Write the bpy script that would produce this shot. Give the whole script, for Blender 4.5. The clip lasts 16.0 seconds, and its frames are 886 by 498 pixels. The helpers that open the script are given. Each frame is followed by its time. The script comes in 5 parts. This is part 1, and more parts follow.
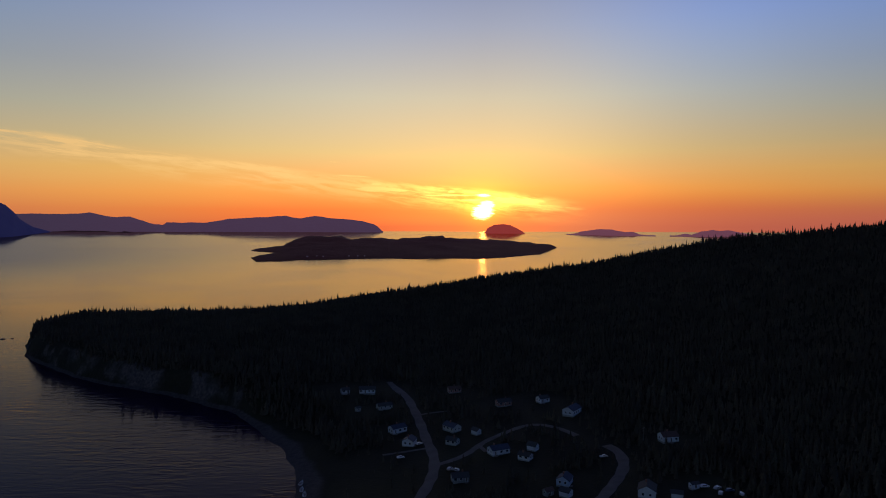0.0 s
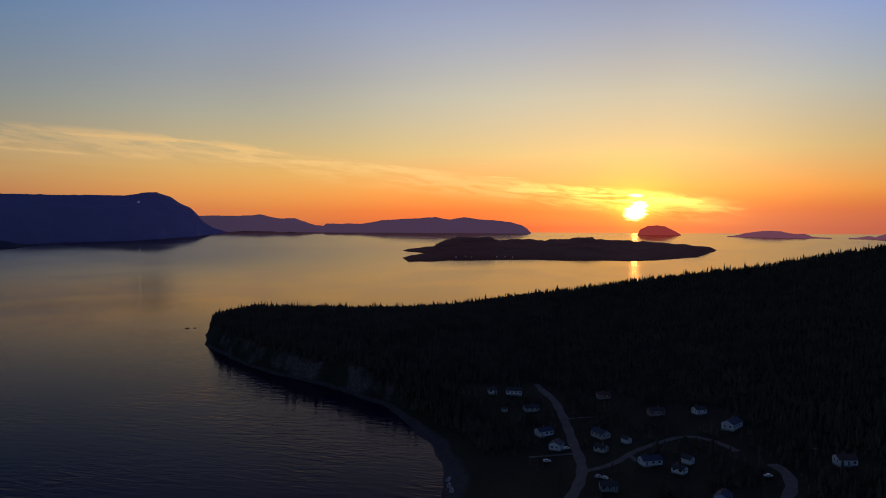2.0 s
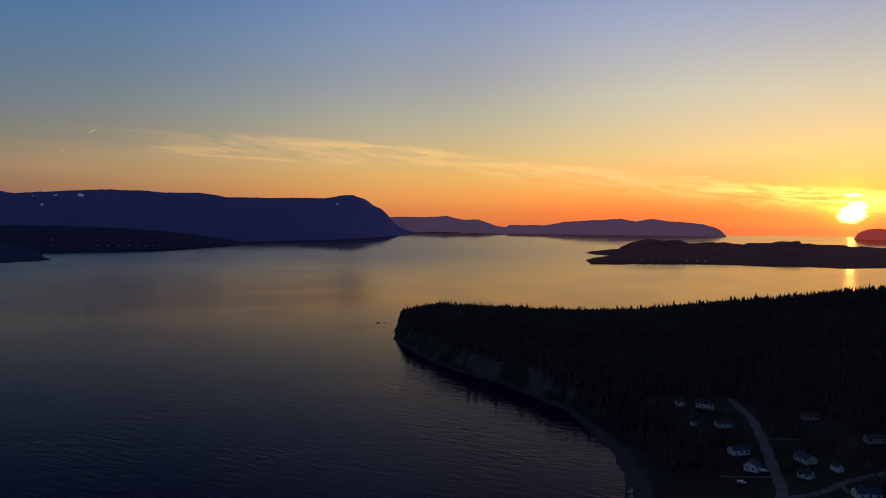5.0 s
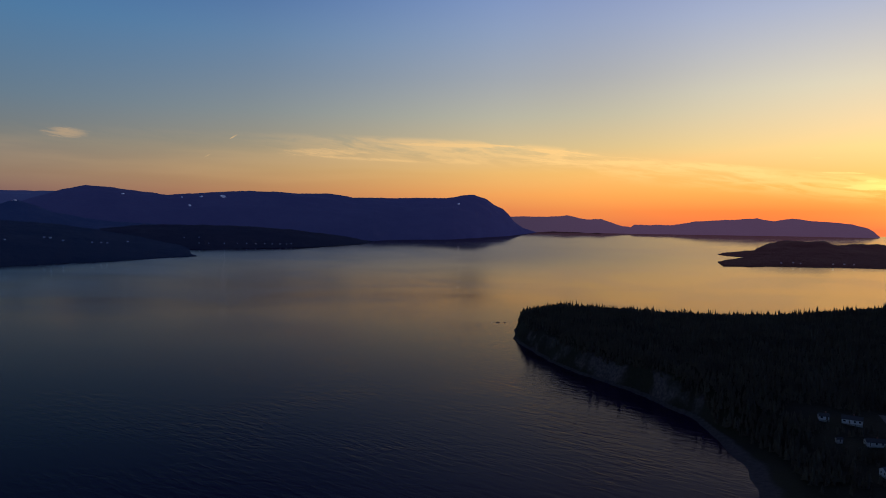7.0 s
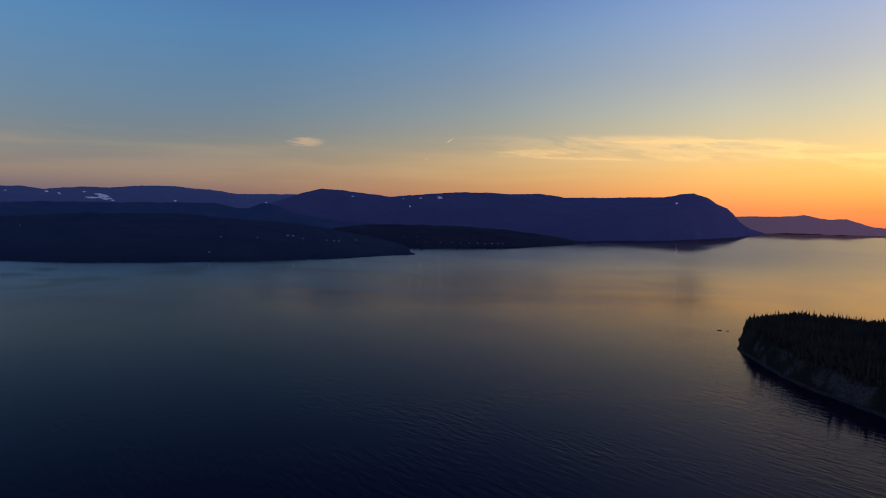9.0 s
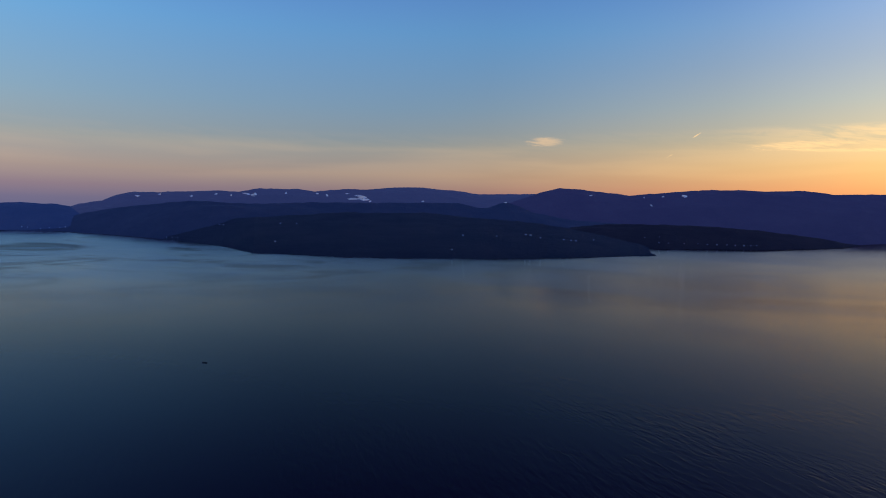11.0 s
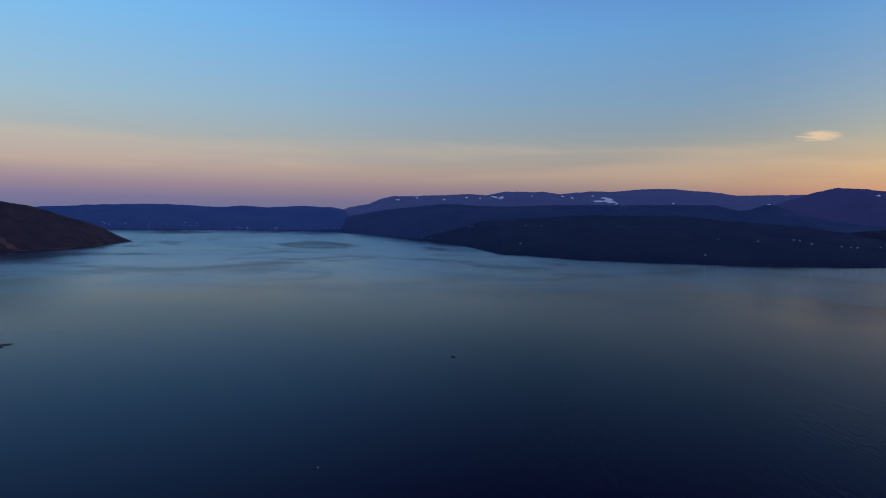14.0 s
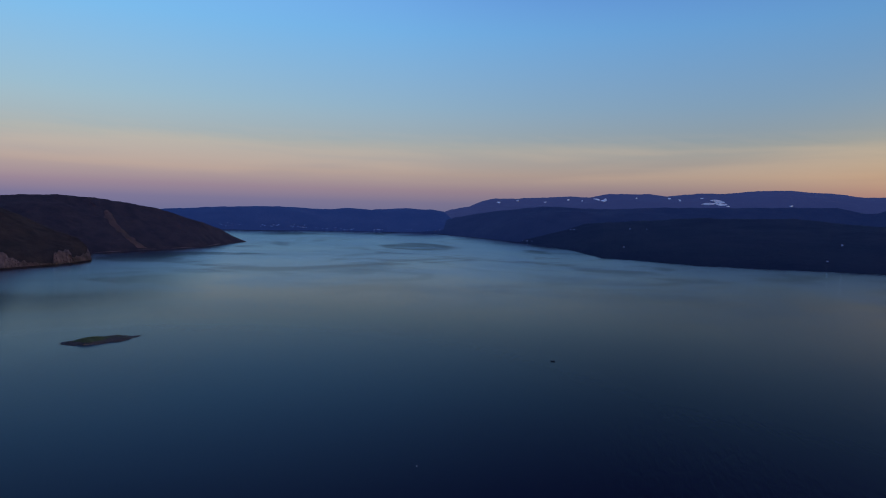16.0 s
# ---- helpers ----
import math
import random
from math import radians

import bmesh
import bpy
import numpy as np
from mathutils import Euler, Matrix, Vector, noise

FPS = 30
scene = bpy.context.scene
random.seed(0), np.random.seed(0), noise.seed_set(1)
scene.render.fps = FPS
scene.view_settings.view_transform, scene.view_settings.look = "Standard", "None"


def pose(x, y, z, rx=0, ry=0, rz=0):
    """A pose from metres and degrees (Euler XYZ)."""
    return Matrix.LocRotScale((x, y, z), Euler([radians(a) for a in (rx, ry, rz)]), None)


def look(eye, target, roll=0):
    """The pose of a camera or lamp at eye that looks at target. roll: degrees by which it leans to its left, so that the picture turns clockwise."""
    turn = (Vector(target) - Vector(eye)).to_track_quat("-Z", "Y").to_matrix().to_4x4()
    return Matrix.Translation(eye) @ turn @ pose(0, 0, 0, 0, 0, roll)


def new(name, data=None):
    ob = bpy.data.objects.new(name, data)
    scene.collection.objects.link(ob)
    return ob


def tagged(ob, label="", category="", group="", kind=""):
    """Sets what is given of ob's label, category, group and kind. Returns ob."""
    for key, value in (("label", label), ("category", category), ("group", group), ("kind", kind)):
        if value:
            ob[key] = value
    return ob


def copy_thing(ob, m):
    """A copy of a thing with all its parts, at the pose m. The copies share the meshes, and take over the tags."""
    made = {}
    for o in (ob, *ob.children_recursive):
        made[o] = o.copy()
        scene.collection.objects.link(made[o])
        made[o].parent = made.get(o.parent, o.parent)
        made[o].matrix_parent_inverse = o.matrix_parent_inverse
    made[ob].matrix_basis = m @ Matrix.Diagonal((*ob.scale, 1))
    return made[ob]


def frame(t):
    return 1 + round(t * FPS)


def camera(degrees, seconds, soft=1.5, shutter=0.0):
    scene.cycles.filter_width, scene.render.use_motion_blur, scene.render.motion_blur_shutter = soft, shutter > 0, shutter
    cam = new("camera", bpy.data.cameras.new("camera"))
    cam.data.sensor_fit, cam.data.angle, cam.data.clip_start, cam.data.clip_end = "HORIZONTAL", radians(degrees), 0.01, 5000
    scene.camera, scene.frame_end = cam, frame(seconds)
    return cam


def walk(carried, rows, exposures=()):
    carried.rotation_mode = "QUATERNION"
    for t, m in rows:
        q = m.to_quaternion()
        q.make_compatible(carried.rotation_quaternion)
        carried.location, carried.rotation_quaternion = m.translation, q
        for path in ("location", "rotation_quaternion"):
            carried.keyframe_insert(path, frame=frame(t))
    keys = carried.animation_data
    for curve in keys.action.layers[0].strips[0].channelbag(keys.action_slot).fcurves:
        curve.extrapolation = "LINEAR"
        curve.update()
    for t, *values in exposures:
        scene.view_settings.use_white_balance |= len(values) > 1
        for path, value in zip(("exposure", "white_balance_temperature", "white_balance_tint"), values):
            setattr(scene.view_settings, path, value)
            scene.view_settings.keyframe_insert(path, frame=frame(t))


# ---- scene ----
H = 140.0            # the camera's height over the sea
PATH = [             # seconds, tilt, lean, turn
    (0.0, 88.08, -0.12, 0.00), (0.5, 88.09, -0.14, 2.52), (1.0, 88.10, -0.16, 5.40), (1.5, 88.12, -0.18, 8.71),
    (2.0, 88.14, -0.18, 12.30), (2.5, 88.12, -0.18, 15.78), (3.0, 88.16, -0.26, 20.66), (3.5, 88.14, -0.35, 23.87),
    (4.0, 88.14, -0.41, 24.93), (6.5, 88.11, -0.62, 34.31), (7.0, 88.04, -0.63, 37.46), (7.5, 88.00, -0.63, 41.37),
    (8.0, 87.97, -0.63, 45.69), (8.5, 87.91, -0.76, 50.62), (9.0, 87.85, -0.76, 54.91), (9.5, 87.81, -0.81, 59.76),
    (10.0, 87.71, -0.80, 65.04), (12.5, 87.34, -1.10, 85.97), (13.0, 87.35, -1.02, 89.20), (13.5, 87.37, -1.08, 91.94),
    (14.0, 87.37, -1.14, 94.68), (14.5, 87.38, -1.16, 96.92), (15.0, 87.39, -1.26, 99.06), (15.5, 87.40, -1.30, 101.02),
    (16.0, 87.40, -1.33, 103.03),
]
cam = camera(65.64, 16.0, soft=1.0)
walk(cam, [(t, pose(0, 0, H, rx, ry, rz)) for t, rx, ry, rz in PATH],
     [(0, 0.0), (4, 0.02), (6.5, 0.20), (8, 0.37), (9, 0.52), (10, 0.70), (12.5, 1.09), (16, 1.04)])

# ---- sky, sun ----
SUN_AZ, SUN_EL = -3.3, 1.15      # degrees left of north, degrees up


def bearing(az, el=0.0):
    a, e = radians(az), radians(el)
    return Vector((-math.sin(a) * math.cos(e), math.cos(a) * math.cos(e), math.sin(e)))


class Nodes:
    """Short hand for a node tree."""

    def __init__(self, tree):
        self.tree = tree
        tree.nodes.clear()

    def add(self, kind, **settings):
        n = self.tree.nodes.new(kind)
        for k, v in settings.items():
            setattr(n, k, v)
        return n

    def link(self, a, b):
        self.tree.links.new(a, b)

    def feed(self, socket, value):
        if isinstance(value, bpy.types.NodeSocket):
            self.link(value, socket)
        elif value is not None:
            socket.default_value = value

    def math(self, op, a, b=None, c=None, clamp=False):
        n = self.add("ShaderNodeMath", operation=op, use_clamp=clamp)
        for i, v in enumerate((a, b, c)):
            if v is not None:
                self.feed(n.inputs[i], v)
        return n.outputs[0]

    def ramp(self, fac, stops, smooth=False):
        n = self.add("ShaderNodeValToRGB")
        n.color_ramp.interpolation = "EASE" if smooth else "LINEAR"
        el = n.color_ramp.elements
        while len(el) < len(stops):
            el.new(0.5)
        for e, (p, col) in zip(el, stops):
            e.position = p
            e.color = (*col, 1) if len(col) == 3 else col
        self.feed(n.inputs[0], fac)
        return n.outputs[0]

    def mix(self, fac, a, b, blend="MIX"):
        n = self.add("ShaderNodeMix", data_type="RGBA", blend_type=blend)
        self.feed(n.inputs[0], fac)
        for s, v in ((n.inputs[6], a), (n.inputs[7], b)):
            self.feed(s, (*v, 1) if isinstance(v, tuple) and len(v) == 3 else v)
        return n.outputs[2]

    def map(self, value, a, b, c=0.0, d=1.0, smooth=False):
        n = self.add("ShaderNodeMapRange", interpolation_type="SMOOTHSTEP" if smooth else "LINEAR")
        self.feed(n.inputs[0], value)
        for i, v in enumerate((a, b, c, d)):
            n.inputs[i + 1].default_value = v
        return n.outputs[0]

    def noise(self, vector, scale, detail=4.0, rough=0.55, warp=0.0):
        n = self.add("ShaderNodeTexNoise")
        self.feed(n.inputs["Vector"], vector)
        n.inputs["Scale"].default_value, n.inputs["Detail"].default_value = scale, detail
        n.inputs["Roughness"].default_value, n.inputs["Distortion"].default_value = rough, warp
        return n.outputs[0]

    def vec(self, x, y, z=0.0):
        n = self.add("ShaderNodeCombineXYZ")
        for i, v in enumerate((x, y, z)):
            self.feed(n.inputs[i], v)
        return n.outputs[0]


def make_world():
    world = bpy.data.worlds.new("evening_sky")
    scene.world = world
    world.use_nodes = True
    g = Nodes(world.node_tree)
    d = g.add("ShaderNodeTexCoord").outputs["Generated"]
    sep = g.add("ShaderNodeSeparateXYZ")
    g.link(d, sep.inputs[0])
    x, y, z = sep.outputs
    el = g.math("MULTIPLY", g.math("ARCSINE", z), 180 / math.pi)
    az = g.math("MULTIPLY", g.math("ARCTAN2", g.math("MULTIPLY", x, -1.0), y), 180 / math.pi)
    off = g.math("ABSOLUTE", g.math("SUBTRACT", az, SUN_AZ))
    up = g.math("POWER", g.math("DIVIDE", g.math("MAXIMUM", el, 0.0), 90.0, clamp=True), 0.5)

    def at(deg):
        return math.sqrt(max(deg, 0) / 90)
    west = g.ramp(up, [(at(0), (0.53, 0.058, 0.035)), (at(1.3), (0.74, 0.115, 0.038)), (at(3.2), (0.82, 0.30, 0.07)),
                       (at(6.0), (0.66, 0.47, 0.20)), (at(10.5), (0.49, 0.47, 0.37)), (at(16), (0.29, 0.34, 0.465)),
                       (at(21), (0.17, 0.23, 0.43)), (at(25), (0.10, 0.11, 0.25)), (at(31), (0.05, 0.047, 0.12)), (at(42), (0.026, 0.024, 0.064)), (1.0, (0.011, 0.010, 0.028))])
    # beside the sun the low sky is gold rather than red
    gold = g.ramp(up, [(at(0), (0.50, 0.12, 0.05)), (at(1.3), (0.64, 0.19, 0.05)), (at(2.6), (0.72, 0.28, 0.062)), (at(4.4), (0.68, 0.37, 0.095)),
                       (at(6.5), (0.52, 0.385, 0.18)), (at(9), (0.395, 0.36, 0.255)), (at(12), (0.30, 0.30, 0.305)), (at(16), (0.23, 0.265, 0.38)),
                       (at(21), (0.15, 0.20, 0.41)), (at(25), (0.09, 0.095, 0.25)), (at(31), (0.045, 0.042, 0.12)), (at(42), (0.026, 0.024, 0.064)), (1.0, (0.011, 0.010, 0.028))])
    west = g.mix(g.map(off, 8, 32, 0, 1, True), west, gold)
    south = g.ramp(up, [(at(0), (0.055, 0.066, 0.128)), (at(1.2), (0.083, 0.080, 0.136)), (at(2.2), (0.133, 0.102, 0.134)), (at(3.6), (0.185, 0.147, 0.142)),
                        (at(5.8), (0.150, 0.172, 0.185)), (at(9), (0.108, 0.182, 0.268)), (at(15), (0.066, 0.185, 0.365)),
                        (at(21), (0.058, 0.16, 0.40)), (at(25), (0.043, 0.068, 0.24)), (at(31), (0.020, 0.020, 0.085)), (at(42), (0.011, 0.011, 0.045)), (1.0, (0.008, 0.009, 0.026))])
    behind = g.mix(g.map(el, 3, 9, 0, 1, True), (1.04, 1.08, 1.18), (1.35, 1.3, 1.15))
    south = g.mix(1.0, south, g.mix(g.map(off, 85, 140, 0, 1, True), (1.0, 1.0, 1.0), behind), "MULTIPLY")
    # the sky opposite the sunset is already dim
    south = g.mix(1.0, south, g.mix(g.map(off, 140, 180, 0, 1, True), (1.0, 1.0, 1.0), (0.5, 0.5, 0.54)), "MULTIPLY")
    low_west = g.map(g.math("DIVIDE", off, g.map(el, 0, 20, 97, 66)), 0.18, 1.0, 1, 0, True)
    sky = g.mix(low_west, south, west)
    # brightest beside the sun, falling off along the horizon
    fall = g.ramp(g.math("DIVIDE", off, 180.0, clamp=True), [(k / 180, (v, v, v)) for k, v in ((0, 1.0), (20, 1.13), (36, 1.10), (56, 0.83), (74, 0.77), (92, 0.86), (110, 0.93), (180, 0.95))])
    sky = g.mix(1.0, sky, fall, "MULTIPLY")
    high = g.math("MULTIPLY", g.map(el, 14, 22, 0, 1, True), g.math("MULTIPLY", g.map(off, 34, 60, 0, 1, True), g.map(off, 95, 122, 1, 0, True)))
    sky = g.mix(1.0, sky, g.mix(high, (1.0, 1.0, 1.0), (0.74, 0.74, 0.86)), "MULTIPLY")
    # north of the sun the sky is duller, and murky near the horizon
    north = g.map(az, -5, -24, 0, 1, True)
    sky = g.mix(1.0, sky, g.mix(north, (1.0, 1.0, 1.0), g.mix(g.map(el, 4, 16, 0, 1, True), (0.72, 0.72, 0.78), (0.70, 0.88, 1.2))), "MULTIPLY")
    # glow round the sun and its disc
    dot = g.add("ShaderNodeVectorMath", operation="DOT_PRODUCT")
    g.link(d, dot.inputs[0])
    dot.inputs[1].default_value = bearing(SUN_AZ, SUN_EL)
    ang = g.math("MULTIPLY", g.math("ARCCOSINE", g.math("MINIMUM", dot.outputs["Value"], 1.0)), 180 / math.pi)

    def bell(width):
        q = g.math("DIVIDE", ang, width)
        return g.math("POWER", math.e, g.math("MULTIPLY", g.math("MULTIPLY", q, q), -1.0))

    def glow(base, width, col):
        return g.mix(1.0, base, g.mix(bell(width), (0.0, 0.0, 0.0), col), "ADD")
    # thin cirrus streaks sloping down towards the sun
    spine = g.add("ShaderNodeFloatCurve")
    curve = spine.mapping.curves[0]
    for k, (a, e) in enumerate(((-14, 0.9), (-8, 1.95), (-2, 2.6), (4, 3.1), (13, 4.1), (22, 5.05), (30, 6.1), (40, 6.6), (70, 6.4))):
        if 0 < k < 8:
            curve.points.new((a + 14) / 84, e / 8)
        else:
            curve.points[0 if k == 0 else -1].location = ((a + 14) / 84, e / 8)
    spine.mapping.update()
    g.link(g.map(az, -14, 70), spine.inputs["Value"])
    above = g.math("SUBTRACT", el, g.math("MULTIPLY", spine.outputs[0], 8.0))
    band = g.math("MULTIPLY", g.map(above, 0.25, 0.75, 1, 0, True), g.map(above, -1.9, -0.1, 0, 1, True))
    reach = g.math("MULTIPLY", g.map(az, -13, -6, 0, 1, True), g.map(az, 36, 56, 1, 0.06, True))
    slant = g.math("SUBTRACT", el, g.math("MULTIPLY", az, 0.115))
    wisps = g.noise(g.vec(g.math("MULTIPLY", az, 0.17), g.math("MULTIPLY", slant, 1.15), 0.3), 1.0, 8.0, 0.55, 1.2)
    threads = g.noise(g.vec(g.math("MULTIPLY", az, 0.33), g.math("MULTIPLY", slant, 2.2), 7.0), 1.0, 7.0, 0.6, 1.3)
    cover = g.math("MULTIPLY", g.map(g.math("ADD", g.math("MULTIPLY", wisps, 0.6), g.math("MULTIPLY", threads, 0.4)), 0.38, 0.58, 0.0, 1, True), g.math("MULTIPLY", band, reach))
    streak = g.noise(g.vec(g.math("MULTIPLY", az, 0.045), g.math("MULTIPLY", el, 0.5), 4.1), 1.0, 3.0, 0.5, 0.3)
    veil = g.math("MULTIPLY", g.math("MULTIPLY", g.map(streak, 0.38, 0.66, 0.10, 0.36, True), g.map(az, 26, 44, 0.3, 1, True)),
                  g.math("MULTIPLY", g.map(el, 2.0, 4.2, 0, 1, True), g.map(el, 5.5, 6.5, 1, 0, True)))

    fibres = g.noise(g.vec(g.math("MULTIPLY", az, 0.55), g.math("MULTIPLY", slant, 5.5), 2.2), 1.0, 7.0, 0.65, 0.8)

    def puff(a, e, wide, tall, lean, sharp):
        da, de = g.math("SUBTRACT", az, a), g.math("SUBTRACT", el, e)
        p = g.math("DIVIDE", da, wide)
        q = g.math("DIVIDE", g.math("SUBTRACT", de, g.math("MULTIPLY", da, lean)), tall)
        r = g.math("ADD", g.math("MULTIPLY", p, p), g.math("MULTIPLY", q, q))
        return g.math("MULTIPLY", g.map(g.math("ADD", r, g.math("MULTIPLY", fibres, 2.4)), 1.95, 1.05, 0, 1, True), sharp)
    small = g.math("ADD", puff(66.2, 6.45, 1.9, 0.5, 0.0, 0.75), puff(36.0, 6.62, 6.5, 0.2, 0.012, 1.0))
    for streak_args in ((-0.9, 2.55, 4.4, 0.1, 0.0, 1.2), (5.0, 3.02, 2.9, 0.3, 0.02, 0.9), (5.6, 3.45, 0.6, 0.12, 0.0, 1.0), (7.6, 4.1, 1.9, 0.1, 0.05, 0.7), (-0.7, 2.85, 0.4, 0.13, 0.0, 1.0),
                        (-6.3, 2.12, 3.0, 0.36, 0.06, 0.9), (-9.3, 1.5, 3.2, 0.36, 0.05, 0.4), (-2.2, 2.15, 1.2, 0.12, 0.0, 0.8), (16.5, 4.75, 5.0, 0.42, 0.06, 0.7), (13.0, 4.1, 2.5, 0.3, 0.05, 0.6),
                        (27.5, 6.0, 3.4, 0.3, 0.10, 0.8), (26.0, 5.25, 7.0, 0.34, 0.02, 0.6), (47.0, 5.9, 5.0, 0.4, -0.03, 0.6), (44.0, 5.4, 7.0, 0.18, 0.03, 0.5), (36.0, 5.3, 4.0, 0.3, 0.05, 0.4)):
        small = g.math("ADD", small, puff(*streak_args))
    trail = g.math("ADD", puff(54.4, 6.84, 0.42, 0.06, -0.62, 0.9), puff(56.4, 5.26, 0.3, 0.05, -0.6, 0.6))
    trail = g.math("ADD", trail, puff(9.0, 5.22, 0.75, 0.05, 0.02, 0.9))
    lit = g.mix(low_west, (0.36, 0.25, 0.17), (0.90, 0.55, 0.20))
    cover = g.math("ADD", g.math("MULTIPLY", g.math("ADD", cover, veil, clamp=True), 0.75), g.math("ADD", small, trail), clamp=True)
    sky = g.mix(g.math("MULTIPLY", cover, 0.8), sky, lit)
    murk = g.math("MULTIPLY", g.map(az, -3, -14, 0, 0.85, True), g.map(el, 3.0, 0.3, 0, 1, True))
    sky = g.mix(murk, sky, (0.40, 0.095, 0.075))
    sky = glow(sky, 11.0, (0.10, 0.08, 0.03))
    low = g.map(el, 0.1, 2.2, 0, 1, True)
    sky = glow(sky, 3.2, g.mix(low, (0.34, 0.02, 0.0), (0.30, 0.17, 0.0)))
    bright = g.mix(1.0, g.mix(bell(6.5), (0.0, 0.0, 0.0), (1.1, 0.72, 0.06)), g.mix(cover, (0.0, 0.0, 0.0), (1.0, 1.0, 1.0)), "MULTIPLY")
    sky = g.mix(1.0, sky, bright, "ADD")
    sky = glow(sky, 1.35, g.mix(low, (0.8, 0.16, 0.0), (0.9, 0.5, 0.04)))
    # the disc shines through ragged cloud, with a torn lobe above it
    def lobe(a, e, wide, tall):
        p, q = g.math("DIVIDE", g.math("SUBTRACT", az, a), wide), g.math("DIVIDE", g.math("SUBTRACT", el, e), tall)
        r = g.math("SQRT", g.math("ADD", g.math("MULTIPLY", p, p), g.math("MULTIPLY", q, q)))
        return g.map(g.math("ADD", r, g.math("MULTIPLY", g.math("SUBTRACT", fibres, 0.5), 1.6)), 1.3, 0.3, 0, 1, True)
    disc = g.math("ADD", lobe(SUN_AZ, SUN_EL, 0.80, 0.54), g.math("ADD", lobe(SUN_AZ - 0.35, SUN_EL + 0.6, 0.6, 0.3), g.math("MULTIPLY", lobe(SUN_AZ - 0.1, 2.55, 0.6, 0.14), 0.5)))
    sky = g.mix(1.0, sky, g.mix(disc, (0.0, 0.0, 0.0), (9.0, 7.0, 2.2)), "ADD")
    # the clear evening air above
    air = g.add("ShaderNodeTexSky", sky_type="NISHITA", sun_disc=False)
    air.sun_elevation, air.sun_rotation = radians(SUN_EL), radians(-SUN_AZ)
    total = g.mix(0.02, sky, air.outputs[0], "ADD")
    back = g.add("ShaderNodeBackground")
    g.link(total, back.inputs[0])
    back.inputs[1].default_value = 1.0
    g.link(back.outputs[0], g.add("ShaderNodeOutputWorld").inputs[0])


make_world()
sun = new("sun", bpy.data.lights.new("sun", "SUN"))
sun.data.energy, sun.data.angle, sun.data.color = 0.0022, radians(0.5), (1.0, 0.42, 0.1)
# the far sea is drawn in and rises to the horizon, so the lamp stands as much higher over it
sun.matrix_world = look(bearing(SUN_AZ, SUN_EL + 4.6) * 3000 + Vector((0, 0, H)), (0, 0, H))


# ---- materials ----
def material(name, rough=0.8, metal=0.0):
    m = bpy.data.materials.new(name)
    m.use_nodes = True
    g = Nodes(m.node_tree)
    b = g.add("ShaderNodeBsdfPrincipled")
    b.inputs["Roughness"].default_value, b.inputs["Metallic"].default_value = rough, metal
    out = g.add("ShaderNodeOutputMaterial")
    g.link(b.outputs[0], out.inputs[0])
    g.where = g.add("ShaderNodeNewGeometry").outputs["Position"]
    g.bsdf, g.out = b, out
    return m, g


def bump(g, height, strength, distance):
    n = g.add("ShaderNodeBump")
    g.link(height, n.inputs["Height"])
    n.inputs["Strength"].default_value, n.inputs["Distance"].default_value = strength, distance
    g.link(n.outputs[0], g.bsdf.inputs["Normal"])


def mottled(name, a, b, scale, rough=0.85, fine=None, relief=0.0, metal=0.0, spec=None):
    """Two colours in patches at one scale, with a finer grain over them."""
    m, g = material(name, rough, metal)
    big = g.noise(g.where, scale, 5.0)
    small = g.noise(g.where, fine or scale * 9, 3.0)
    col = g.mix(g.map(big, 0.35, 0.65), a, b)
    col = g.mix(g.map(small, 0.3, 0.75, 0.0, 0.35), col, tuple(0.55 * c for c in a))
    g.link(col, g.bsdf.inputs["Base Color"])
    if relief:
        bump(g, small, 0.6, relief)
    if spec is not None:
        g.bsdf.inputs["Specular IOR Level"].default_value = spec
    return m


